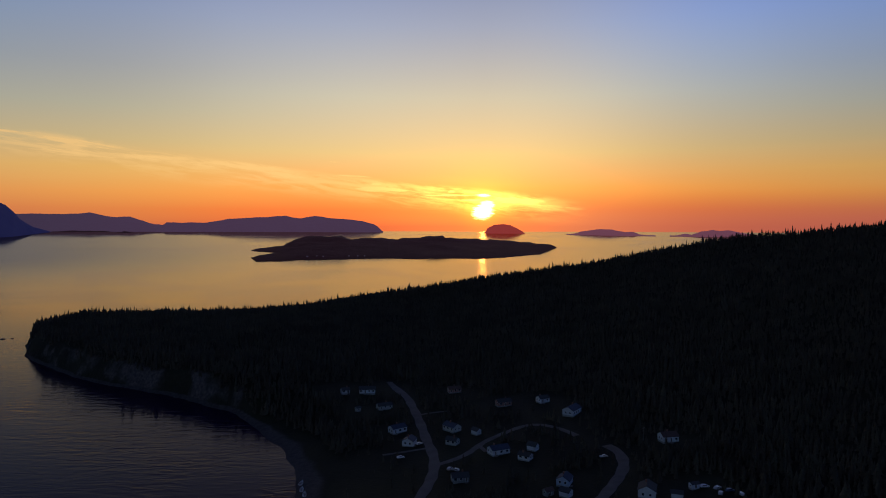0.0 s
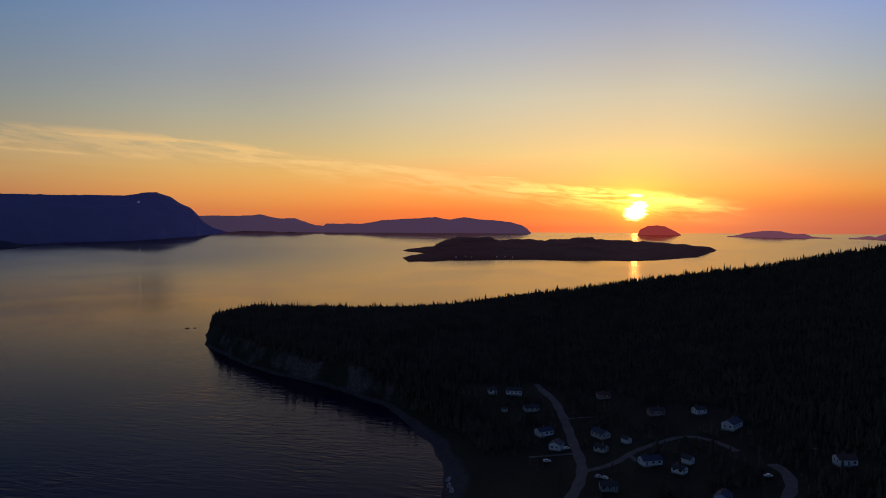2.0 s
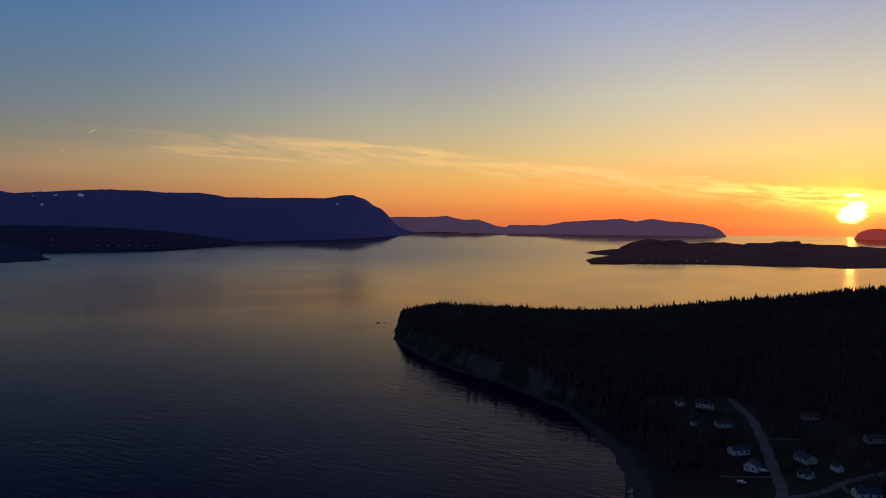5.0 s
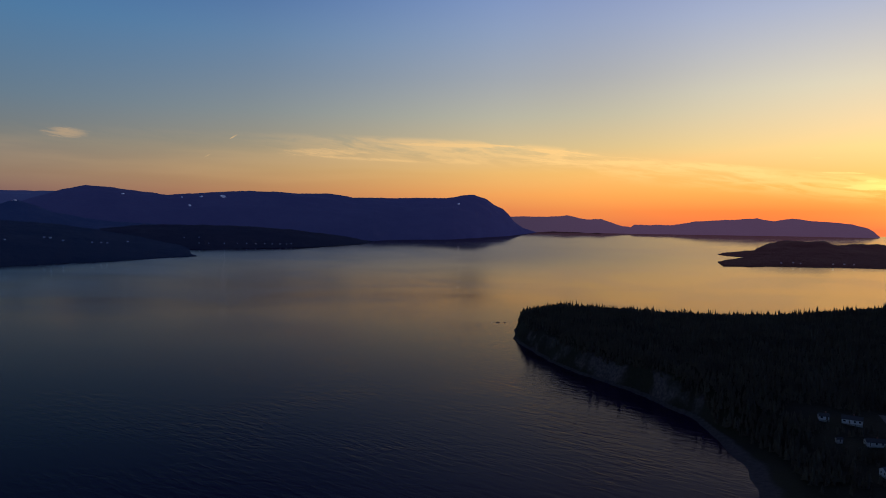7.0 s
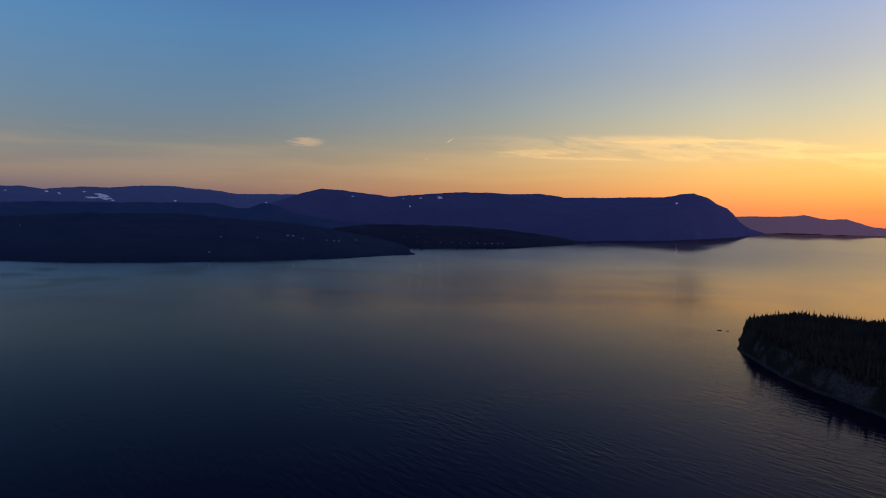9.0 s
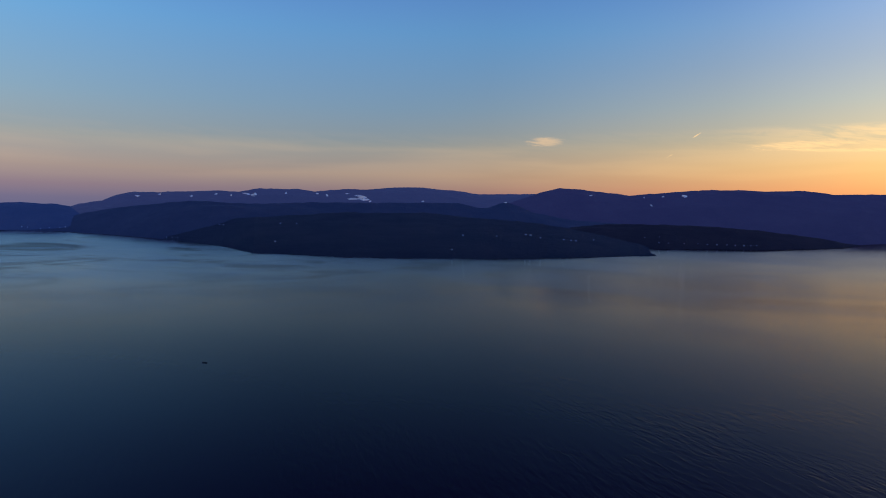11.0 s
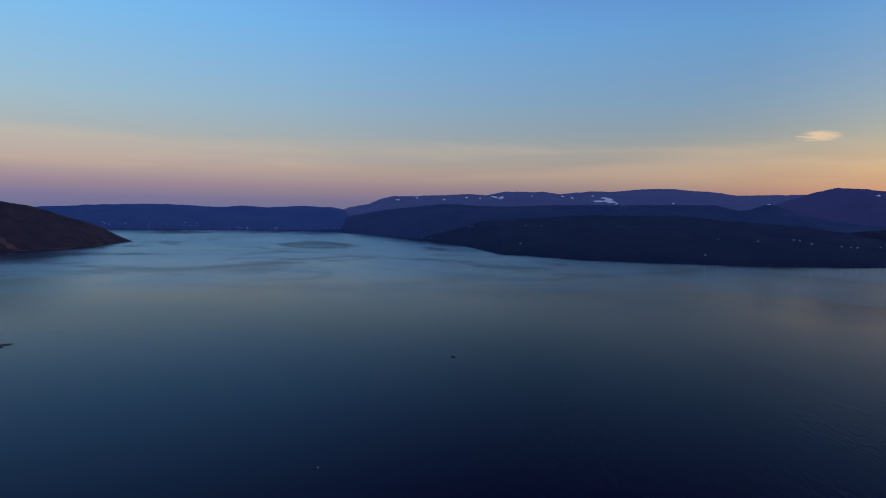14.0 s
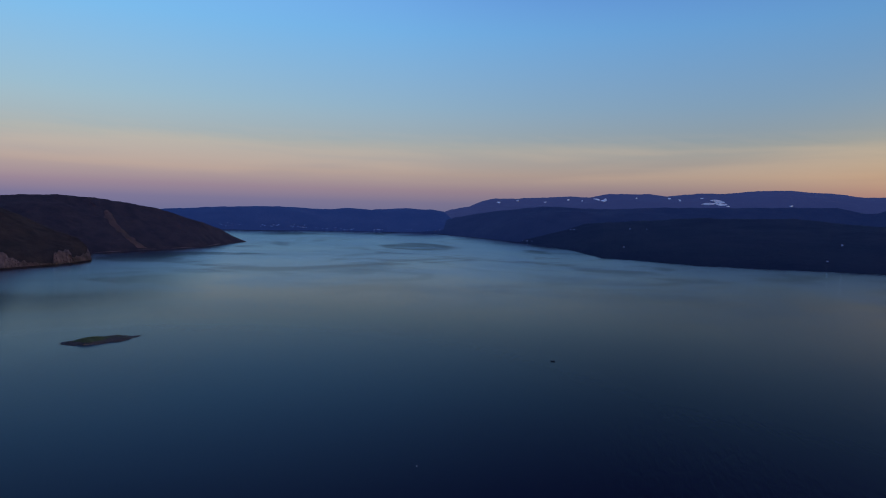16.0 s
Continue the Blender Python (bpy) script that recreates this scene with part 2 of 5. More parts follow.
def water_material():
    """Calm in the lee of the land, ruffled out in the sound."""
    m, g = material("sea_water", 0.11)
    b = g.bsdf
    flat = g.add("ShaderNodeVectorMath", operation="MULTIPLY")
    g.link(g.where, flat.inputs[0])
    flat.inputs[1].default_value = (1, 1, 0)
    out = g.add("ShaderNodeVectorMath", operation="LENGTH")
    g.link(flat.outputs[0], out.inputs[0])
    lee = g.add("ShaderNodeVectorMath", operation="DISTANCE")
    g.link(flat.outputs[0], lee.inputs[0])
    lee.inputs[1].default_value = (-230, 470, 0)
    # the water round the islet is a paler green
    pale_patch = g.add("ShaderNodeVectorMath", operation="DISTANCE")
    g.link(flat.outputs[0], pale_patch.inputs[0])
    pale_patch.inputs[1].default_value = (-520, -420, 0)
    g.link(g.mix(g.map(pale_patch.outputs["Value"], 500, 100, 0, 1, True), (0.010, 0.006, 0.036), (0.06, 0.125, 0.17)), b.inputs["Base Color"])
    ruffled = g.map(lee.outputs["Value"], 120, 520, 0, 1, True)
    # smooth below the sunset, ruffled in the bay to the south
    east = g.add("ShaderNodeSeparateXYZ")
    g.link(flat.outputs[0], east.inputs[0])
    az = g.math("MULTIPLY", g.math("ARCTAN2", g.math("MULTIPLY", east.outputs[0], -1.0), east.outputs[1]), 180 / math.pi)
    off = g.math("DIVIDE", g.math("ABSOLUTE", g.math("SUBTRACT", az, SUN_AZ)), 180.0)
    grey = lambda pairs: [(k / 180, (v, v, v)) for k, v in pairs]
    # reflection strength painted by bearing: bright under the sun, dull to the west
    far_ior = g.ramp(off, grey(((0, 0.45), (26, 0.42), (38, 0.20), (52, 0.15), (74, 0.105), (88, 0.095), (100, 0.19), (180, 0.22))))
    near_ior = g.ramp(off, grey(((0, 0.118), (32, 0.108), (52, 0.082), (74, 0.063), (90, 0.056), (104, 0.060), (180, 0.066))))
    # sunset gold painted into the reflection colour, cooling away from the sun
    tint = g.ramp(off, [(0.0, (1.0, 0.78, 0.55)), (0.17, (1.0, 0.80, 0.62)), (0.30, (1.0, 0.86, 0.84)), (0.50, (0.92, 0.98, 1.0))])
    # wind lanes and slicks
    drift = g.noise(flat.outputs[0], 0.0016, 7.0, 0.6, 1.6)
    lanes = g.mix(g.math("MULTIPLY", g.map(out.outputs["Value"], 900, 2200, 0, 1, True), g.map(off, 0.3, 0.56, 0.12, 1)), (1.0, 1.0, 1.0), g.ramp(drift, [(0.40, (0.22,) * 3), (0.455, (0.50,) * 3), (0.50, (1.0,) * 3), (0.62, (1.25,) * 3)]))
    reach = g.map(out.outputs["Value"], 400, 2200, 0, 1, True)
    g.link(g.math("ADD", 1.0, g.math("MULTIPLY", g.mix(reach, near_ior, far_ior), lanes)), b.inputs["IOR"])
    far_rough = g.ramp(off, grey(((0, 0.13), (40, 0.12), (60, 0.16), (90, 0.23), (180, 0.235))))
    wide = g.noise(flat.outputs[0], 0.0022, 4.0, 0.55, 1.2)
    patch = g.math("MULTIPLY", g.map(wide, 0.42, 0.62, -0.025, 0.03, True), g.map(out.outputs["Value"], 500, 1500, 0.5, 1))
    base = g.mix(g.map(out.outputs["Value"], 700, 1900, 0, 1, True), g.map(ruffled, 0, 1, 0.09, 0.115), far_rough)
    g.link(g.math("MAXIMUM", g.math("ADD", base, patch), 0.05), b.inputs["Roughness"])
    n = g.add("ShaderNodeMapping")
    g.link(flat.outputs[0], n.inputs[0])
    n.inputs["Rotation"].default_value = (0, 0, radians(25))
    n.inputs["Scale"].default_value = (0.3, 1.0, 1.0)
    swell = g.noise(n.outputs[0], 0.2, 4.0, 0.55, 0.4)
    bump(g, swell, 0.13, 1.6)
    # far normals tilt toward the origin, varying with sun bearing, to mirror higher sky
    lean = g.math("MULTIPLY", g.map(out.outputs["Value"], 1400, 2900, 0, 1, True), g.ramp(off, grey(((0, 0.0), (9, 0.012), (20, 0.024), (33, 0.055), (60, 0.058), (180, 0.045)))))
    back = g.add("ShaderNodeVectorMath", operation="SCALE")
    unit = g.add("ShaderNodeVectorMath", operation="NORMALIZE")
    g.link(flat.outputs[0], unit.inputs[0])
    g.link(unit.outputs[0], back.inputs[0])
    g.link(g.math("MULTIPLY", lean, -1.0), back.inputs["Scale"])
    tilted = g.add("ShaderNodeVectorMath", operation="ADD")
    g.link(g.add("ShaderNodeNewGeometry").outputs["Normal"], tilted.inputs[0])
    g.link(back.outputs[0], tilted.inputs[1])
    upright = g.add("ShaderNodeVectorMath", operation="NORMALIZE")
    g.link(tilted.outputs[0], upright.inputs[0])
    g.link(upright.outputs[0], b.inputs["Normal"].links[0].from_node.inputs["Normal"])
    # ripples come in patches and are lost to sight far out
    rise = g.math("MULTIPLY", g.map(ruffled, 0, 1, 0.21, 0.145), g.map(g.noise(flat.outputs[0], 0.006, 4.0, 0.6, 0.6), 0.4, 0.62, 0.4, 1.25, True))
    rise = g.math("MULTIPLY", rise, g.map(out.outputs["Value"], 600, 1900, 1, 0, True))
    g.link(rise, g.bsdf.inputs["Normal"].links[0].from_node.inputs["Strength"])
    # the sky mirrored over dark water, in the painted tint and strength
    relief = b.inputs["Normal"].links[0].from_node.outputs[0]
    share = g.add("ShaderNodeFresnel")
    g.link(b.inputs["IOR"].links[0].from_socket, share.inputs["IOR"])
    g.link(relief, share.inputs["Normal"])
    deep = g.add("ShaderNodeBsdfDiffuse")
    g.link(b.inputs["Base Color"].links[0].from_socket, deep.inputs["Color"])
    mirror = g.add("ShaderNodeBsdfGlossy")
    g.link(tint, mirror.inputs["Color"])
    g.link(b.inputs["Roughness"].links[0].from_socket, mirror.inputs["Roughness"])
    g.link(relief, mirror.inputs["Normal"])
    blend = g.add("ShaderNodeMixShader")
    g.link(share.outputs[0], blend.inputs[0])
    g.link(deep.outputs[0], blend.inputs[1])
    g.link(mirror.outputs[0], blend.inputs[2])
    g.link(blend.outputs[0], g.out.inputs[0])
    g.tree.nodes.remove(b)
    return m


def haze_glow_material(name, a, b, scale, air):
    """Far land; the surface emits 'air', standing in for kilometres of evening haze."""
    m, g = material(name, 0.95)
    big = g.noise(g.where, scale, 6.0)
    g.link(g.mix(g.map(big, 0.35, 0.65), a, b), g.bsdf.inputs["Base Color"])
    g.bsdf.inputs["Specular IOR Level"].default_value = 0.1
    bump(g, g.noise(g.where, 0.045, 5.0, 0.7), 0.9, 14.0)
    # more of this painted haze glow the farther off, and warmer towards the sunset
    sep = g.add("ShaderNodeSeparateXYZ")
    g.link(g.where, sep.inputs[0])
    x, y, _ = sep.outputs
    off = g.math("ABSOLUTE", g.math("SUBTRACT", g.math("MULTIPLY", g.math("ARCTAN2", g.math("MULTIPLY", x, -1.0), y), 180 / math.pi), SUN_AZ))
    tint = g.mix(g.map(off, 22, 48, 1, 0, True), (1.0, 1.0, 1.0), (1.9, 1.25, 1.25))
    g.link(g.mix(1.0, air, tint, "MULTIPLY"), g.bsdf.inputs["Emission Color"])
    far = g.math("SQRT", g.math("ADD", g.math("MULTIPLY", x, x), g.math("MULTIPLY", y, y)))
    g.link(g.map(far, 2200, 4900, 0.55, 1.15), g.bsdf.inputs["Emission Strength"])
    return m


FOREST_A, FOREST_B = (0.010, 0.014, 0.013), (0.036, 0.038, 0.038)
NEAR_A, NEAR_B = (0.009, 0.014, 0.012), (0.022, 0.026, 0.022)
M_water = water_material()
# isles: last colour is a haze glow emitted by the land itself
M_far_isle = haze_glow_material("far_isle", FOREST_A, FOREST_B, 0.004, (0.028, 0.024, 0.048))
M_low_isle = haze_glow_material("low_isle", FOREST_A, FOREST_B, 0.004, (0.072, 0.038, 0.060))
# red sunset glare painted in as this isle's emission
M_round_isle = haze_glow_material("round_isle", FOREST_A, FOREST_B, 0.004, (0.12, 0.024, 0.022))
M_near_isle = haze_glow_material("near_isle", NEAR_A, NEAR_B, 0.006, (0.008, 0.005, 0.008))
# mountains and hills: last colour is a blue haze glow they emit
M_headland = haze_glow_material("far_headland", FOREST_A, FOREST_B, 0.004, (0.0065, 0.0090, 0.041))
M_plateau = haze_glow_material("far_plateau", FOREST_A, FOREST_B, 0.003, (0.0095, 0.0150, 0.056))
M_town_hill = haze_glow_material("town_hill", FOREST_A, FOREST_B, 0.004, (0.0045, 0.012, 0.058))
M_mid = haze_glow_material("mid_hill", FOREST_A, FOREST_B, 0.004, (0.0032, 0.0078, 0.036))
M_lowland = haze_glow_material("lowland", NEAR_A, NEAR_B, 0.005, (0.002, 0.003, 0.013))
M_peninsula = haze_glow_material("peninsula", NEAR_A, NEAR_B, 0.005, (0.0018, 0.0046, 0.021))
M_bay_hill = haze_glow_material("bay_hill", (0.014, 0.015, 0.013), (0.046, 0.038, 0.033), 0.02, (0.0045, 0.0048, 0.0145))
M_shore_hill = haze_glow_material("shore_hill", (0.016, 0.016, 0.013), (0.050, 0.039, 0.031), 0.025, (0.0045, 0.004, 0.008))
M_pale_rock = mottled("pale_rock", (0.33, 0.24, 0.22), (0.09, 0.07, 0.066), 0.03, 0.9, fine=0.16, relief=2.0)
M_scree = mottled("scree", (0.18, 0.122, 0.118), (0.085, 0.062, 0.062), 0.03, 0.95, fine=0.1)
# snow brightened by a pale blue glow it emits, painted in like the haze
M_snow = haze_glow_material("old_snow", (0.93, 0.94, 0.96), (0.84, 0.86, 0.9), 0.01, (0.032, 0.045, 0.085))
M_spruce = mottled("spruce_needles", (0.062, 0.052, 0.036), (0.11, 0.094, 0.06), 0.05, 0.9, fine=1.5, spec=0.15)
M_bark = mottled("bark", (0.10, 0.075, 0.055), (0.16, 0.13, 0.10), 1.5, 0.95)
M_gravel = mottled("road_gravel", (0.15, 0.142, 0.135), (0.10, 0.095, 0.092), 0.15, 0.95, fine=3.0)


def ground_material():
    m, g = material("land", 0.95)
    geo = g.add("ShaderNodeNewGeometry")
    sep = g.add("ShaderNodeSeparateXYZ")
    g.link(geo.outputs["Normal"], sep.inputs[0])
    spot = g.add("ShaderNodeSeparateXYZ")
    g.link(g.where, spot.inputs[0])
    big = g.noise(g.where, 0.02, 6.0)
    fine = g.noise(g.where, 0.4, 4.0)
    grass = g.mix(g.map(big, 0.38, 0.62), (0.014, 0.016, 0.008), (0.026, 0.028, 0.012))
    grass = g.mix(g.map(fine, 0.5, 0.8, 0, 0.5), grass, (0.032, 0.027, 0.018))
    rock = g.mix(g.map(fine, 0.35, 0.7), (0.060, 0.051, 0.051), (0.145, 0.122, 0.114))
    beach = g.mix(g.map(fine, 0.35, 0.7), (0.085, 0.077, 0.077), (0.045, 0.041, 0.042))
    bare = g.noise(g.where, 0.022, 4.0, 0.5, 0.5)
    steep = g.math("MULTIPLY", g.map(g.math("ADD", sep.outputs[2], g.math("MULTIPLY", big, 0.25)), 0.97, 0.8, 0, 1, True), g.map(bare, 0.5, 0.63, 0.1, 1, True))
    col = g.mix(steep, grass, rock)
    shore = g.map(g.math("ADD", spot.outputs[2], g.math("MULTIPLY", big, 3.0)), 4.4, 3.4, 0, 1, True)
    g.link(g.mix(shore, col, beach), g.bsdf.inputs["Base Color"])
    g.bsdf.inputs["Specular IOR Level"].default_value = 0.2
    bump(g, fine, 0.8, 0.6)
    return m


M_land = ground_material()


# ---- building helpers ----
def mesh_object(name, verts, faces, mat, smooth=False):
    me = bpy.data.meshes.new(name)
    me.from_pydata([tuple(map(float, v)) for v in verts], [], faces)
    me.materials.append(mat)
    if smooth:
        me.polygons.foreach_set("use_smooth", [True] * len(me.polygons))
    me.update()
    return new(name, me)


def part(name, bm, mat, parent=None, label=""):
    me = bpy.data.meshes.new(name)
    bm.to_mesh(me)
    bm.free()
    me.materials.append(mat)
    ob = new(name, me)
    if parent:
        ob.parent = parent
    return tagged(ob, label)


def box(bm, x0, x1, y0, y1, z0, z1):
    v = [bm.verts.new(p) for p in ((x0, y0, z0), (x1, y0, z0), (x1, y1, z0), (x0, y1, z0),
                                   (x0, y0, z1), (x1, y0, z1), (x1, y1, z1), (x0, y1, z1))]
    for f in ((3, 2, 1, 0), (4, 5, 6, 7), (0, 1, 5, 4), (1, 2, 6, 5), (2, 3, 7, 6), (3, 0, 4, 7)):
        bm.faces.new([v[i] for i in f])
    return v


def boxes(*sizes):
    bm = bmesh.new()
    for s in sizes:
        box(bm, *s)
    return bm


def lattice(ix, iy, seed):
    h = (ix.astype(np.int64) * 374761393 + iy.astype(np.int64) * 668265263 + seed * 974634777) & 0x7fffffff
    h = ((h ^ (h >> 13)) * 1274126177) & 0x7fffffff
    return ((h ^ (h >> 16)) & 0xffff) / 65535.0


def value_noise(x, y, seed=0):
    ix, iy = np.floor(x), np.floor(y)
    fx, fy = x - ix, y - iy
    fx, fy = fx * fx * (3 - 2 * fx), fy * fy * (3 - 2 * fy)
    a, b = lattice(ix, iy, seed), lattice(ix + 1, iy, seed)
    c, d = lattice(ix, iy + 1, seed), lattice(ix + 1, iy + 1, seed)
    return a + (b - a) * fx + (c - a) * fy + (a - b - c + d) * fx * fy


def fractal(x, y, size, octaves=4, seed=0):
    """Rolling noise from -1 to 1; size: metres of the widest swell."""
    total, amp, span = 0.0, 1.0, 0.0
    for i in range(octaves):
        total = total + amp * (2 * value_noise(x / size + 7.3 * i, y / size - 3.1 * i, seed + i) - 1)
        span += amp
        amp, size = amp * 0.5, size * 0.5
    return total / span


NEAR_R = np.linspace(0, 4920, 400)
TRUE_R = H * NEAR_R / (H - 105 * (np.clip(NEAR_R - 1350, 0, None) / 3550) ** 1.4)


def draw_in(far):
    """Distances past 1.35 km are drawn together, so that the horizon lies just under 5 km off."""
    return np.interp(far, TRUE_R, NEAR_R)


def place(az, far, z):
    """A point of the real land, at its bearing, distance and height, in the drawn-in world: seen from the path it looks the same."""
    a, r = np.radians(az), draw_in(far)
    return np.stack([-r * np.sin(a), r * np.cos(a), H + (z - H) * r / far], -1)


# ---- the sea ----
def make_sea():
    far = np.concatenate([[0.5], np.geomspace(30, 1400, 30), TRUE_R[115::3][:-2]])
    az = np.arange(0, 360, 2.0)
    pts = np.concatenate([place(az, np.full(az.shape, r), np.zeros(az.shape)) for r in far])
    n = len(az)
    faces = [(i * n + j, i * n + (j + 1) % n, (i + 1) * n + (j + 1) % n, (i + 1) * n + j)[::-1]
             for i in range(len(far) - 1) for j in range(n)]
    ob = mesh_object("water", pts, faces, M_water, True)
    tagged(ob, "calm dark sea with fine ripples reflecting the evening sky", "water", kind="structure")


make_sea()


# ---- far land ----
class Land:
    """Land from its shore line up to its skyline, both as bearings and heights in degrees."""

    def __init__(self, name, top, shore, depth, mat, label, category, seed, step=0.12, power=0.8, rough=0.25, size=900, shag=0.045):
        top, shore = sorted(top), sorted(shore)
        self.az = np.arange(top[0][0], top[-1][0] + step / 2, step)
        el = np.interp(self.az, *zip(*top))
        base = np.interp(self.az, *zip(*shore))
        jag = fractal(self.az * 40, self.az * 0, 26, 4, seed) * shag + np.abs(fractal(self.az * 400, self.az * 0, 30, 3, seed + 1)) * shag * 0.5
        wide = top[-1][0] - top[0][0]
        el = el + jag * np.clip(np.minimum(self.az - top[0][0], top[-1][0] - self.az) / (0.05 * wide), 0, 1)
        near = H / np.tan(np.radians(-base)) * (1 + 0.01 * fractal(self.az * 40, self.az * 0, 60, 3, seed + 3))
        deep = np.interp(self.az, *zip(*depth)) if isinstance(depth, list) else np.full(self.az.shape, depth)
        crest = near + deep
        zc = np.maximum(H + crest * np.tan(np.radians(el)), 2.0)
        pad = np.pad(zc, 12, mode="edge")
        broad = np.convolve(pad, np.ones(25) / 25, mode="valid")
        self.rows = []
        steps = np.concatenate([[-0.02], np.linspace(0, 1, 30), [1.15, 1.5]])
        for u in steps:
            far = near + (crest - near) * u
            x, y = -far * np.sin(np.radians(self.az)), far * np.cos(np.radians(self.az))
            if u < 0:
                z = np.full(self.az.shape, -6.0)
            elif u <= 1:
                gully = fractal(x, y, size, 5, seed + 9)
                z = (broad + (zc - broad) * u ** 10) * u ** power * (1 + rough * gully * 4 * u * (1 - u)) + 3
                sight = H + (far / crest) * (zc - H)      # stay below the line of sight to the crest
                z = np.minimum(z, sight) if u < 1 else zc
            else:
                z = zc * max(0.0, 1 - (u - 1) * 2.2)
            self.rows.append((far, z))
        pts = np.concatenate([place(self.az, f, z) for f, z in self.rows])
        n = len(self.az)
        faces = [(i * n + j, (i + 1) * n + j, (i + 1) * n + j + 1, i * n + j + 1)
                 for i in range(len(self.rows) - 1) for j in range(n - 1)]
        self.ob = mesh_object(name, pts, faces, mat, True)
        tagged(self.ob, label, category, kind="structure")

    def spot(self, az, el):
        """Bearing, distance and height of the slope where it shows at that height in degrees."""
        j = int(np.clip(round((az - self.az[0]) / (self.az[1] - self.az[0])), 0, len(self.az) - 1))
        line = [(far[j], z[j], math.degrees(math.atan2(z[j] - H, far[j]))) for far, z in self.rows[1:31]]
        for p, q in zip(line, line[1:]):
            if p[2] <= el <= q[2] and q[2] > p[2]:
                k = (el - p[2]) / (q[2] - p[2])
                return p[0] + k * (q[0] - p[0]), p[1] + k * (q[1] - p[1])
        return line[0][:2] if el < line[0][2] else line[-1][:2]


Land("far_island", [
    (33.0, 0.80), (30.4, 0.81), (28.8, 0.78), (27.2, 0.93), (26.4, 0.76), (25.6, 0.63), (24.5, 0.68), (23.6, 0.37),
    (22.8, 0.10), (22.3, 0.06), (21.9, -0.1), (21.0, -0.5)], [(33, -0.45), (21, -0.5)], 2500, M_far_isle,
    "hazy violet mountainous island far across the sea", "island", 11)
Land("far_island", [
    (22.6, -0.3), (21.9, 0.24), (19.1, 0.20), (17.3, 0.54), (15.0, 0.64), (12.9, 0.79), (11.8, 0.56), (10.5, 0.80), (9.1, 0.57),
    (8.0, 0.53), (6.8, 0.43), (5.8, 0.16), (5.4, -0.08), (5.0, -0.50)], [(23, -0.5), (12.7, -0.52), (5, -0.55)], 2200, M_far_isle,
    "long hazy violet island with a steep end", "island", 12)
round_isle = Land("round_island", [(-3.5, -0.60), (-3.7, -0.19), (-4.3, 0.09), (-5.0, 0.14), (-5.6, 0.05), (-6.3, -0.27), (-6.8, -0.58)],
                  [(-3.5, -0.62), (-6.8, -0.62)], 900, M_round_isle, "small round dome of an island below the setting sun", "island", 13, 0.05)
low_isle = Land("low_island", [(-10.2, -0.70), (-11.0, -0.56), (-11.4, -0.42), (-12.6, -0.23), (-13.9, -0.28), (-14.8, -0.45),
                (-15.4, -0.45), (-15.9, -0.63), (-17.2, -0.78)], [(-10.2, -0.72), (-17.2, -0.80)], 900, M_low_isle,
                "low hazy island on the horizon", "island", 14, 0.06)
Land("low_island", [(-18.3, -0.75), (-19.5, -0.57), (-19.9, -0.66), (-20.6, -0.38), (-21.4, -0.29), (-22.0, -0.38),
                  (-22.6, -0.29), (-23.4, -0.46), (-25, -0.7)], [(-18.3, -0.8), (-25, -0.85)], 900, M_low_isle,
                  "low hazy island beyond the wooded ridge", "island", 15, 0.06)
Land("skerry_spit", [(15.6, -1.97), (15.2, -1.84), (14.6, -1.78), (13.8, -1.70), (13.2, -1.66), (12.6, -1.55), (12, -1.5), (11, -1.3)],
                 [(15.6, -2.0), (15, -2.12), (13, -2.2), (11, -2.3)], [(11, 600), (15, 250), (15.6, 40)], M_near_isle, "low dark rocky spit of the island", "island", 16, 0.05)
near_isle = Land("near_island", [(15.6, -2.58), (15.0, -2.4), (14.0, -2.25), (13.2, -1.9), (12.9, -1.46), (12.0, -1.04), (10.8, -0.85), (9.4, -0.89),
                 (8.4, -0.84), (8.2, -0.93), (7.6, -1.12), (7.2, -1.03), (5.6, -1.02), (4.2, -1.06), (3.9, -1.11), (3.5, -1.06), (1.9, -0.96),
                 (0.0, -0.76), (-0.2, -0.99), (-1.4, -1.08), (-3.6, -1.15), (-5.9, -1.27), (-7.6, -1.39), (-8.9, -1.51), (-9.4, -1.73)],
                 [(15.6, -2.6), (15.2, -2.87), (13.6, -2.87), (11.7, -2.78), (5.6, -2.71), (-3.2, -2.68), (-5.0, -2.61), (-6.3, -2.45), (-8.1, -2.29), (-9.4, -1.76)],
                 [(-9.4, 60), (-7, 1700), (-3.4, 2700), (0, 2000), (8, 1400), (12, 1200), (13.2, 600), (15.6, 60)], M_near_isle,
                 "low dark rocky island in the middle of the sound", "island", 17, 0.05, 0.7, 0.6, 300, 0.10)
for top, shore in (([(-2.2, -1.17), (-2.5, -1.06), (-2.9, -1.03), (-3.4, -1.17)], -1.18), ([(-3.5, -1.2), (-3.9, -1.12), (-4.5, -1.13), (-4.9, -1.21)], -1.22),
                   ([(-6.3, -1.36), (-6.7, -1.32), (-7.2, -1.37)], -1.38), ([(29.7, -0.46), (28.0, -0.39), (26.4, -0.41), (25.8, -0.47)], -0.48),
                   ([(25.4, -0.52), (24.9, -0.46), (24.3, -0.53)], -0.54)):
    Land("skerry", top, [(top[0][0], shore), (top[-1][0], shore)], 60, M_near_isle, "low dark skerry in the sound", "skerry", 30, 0.04)
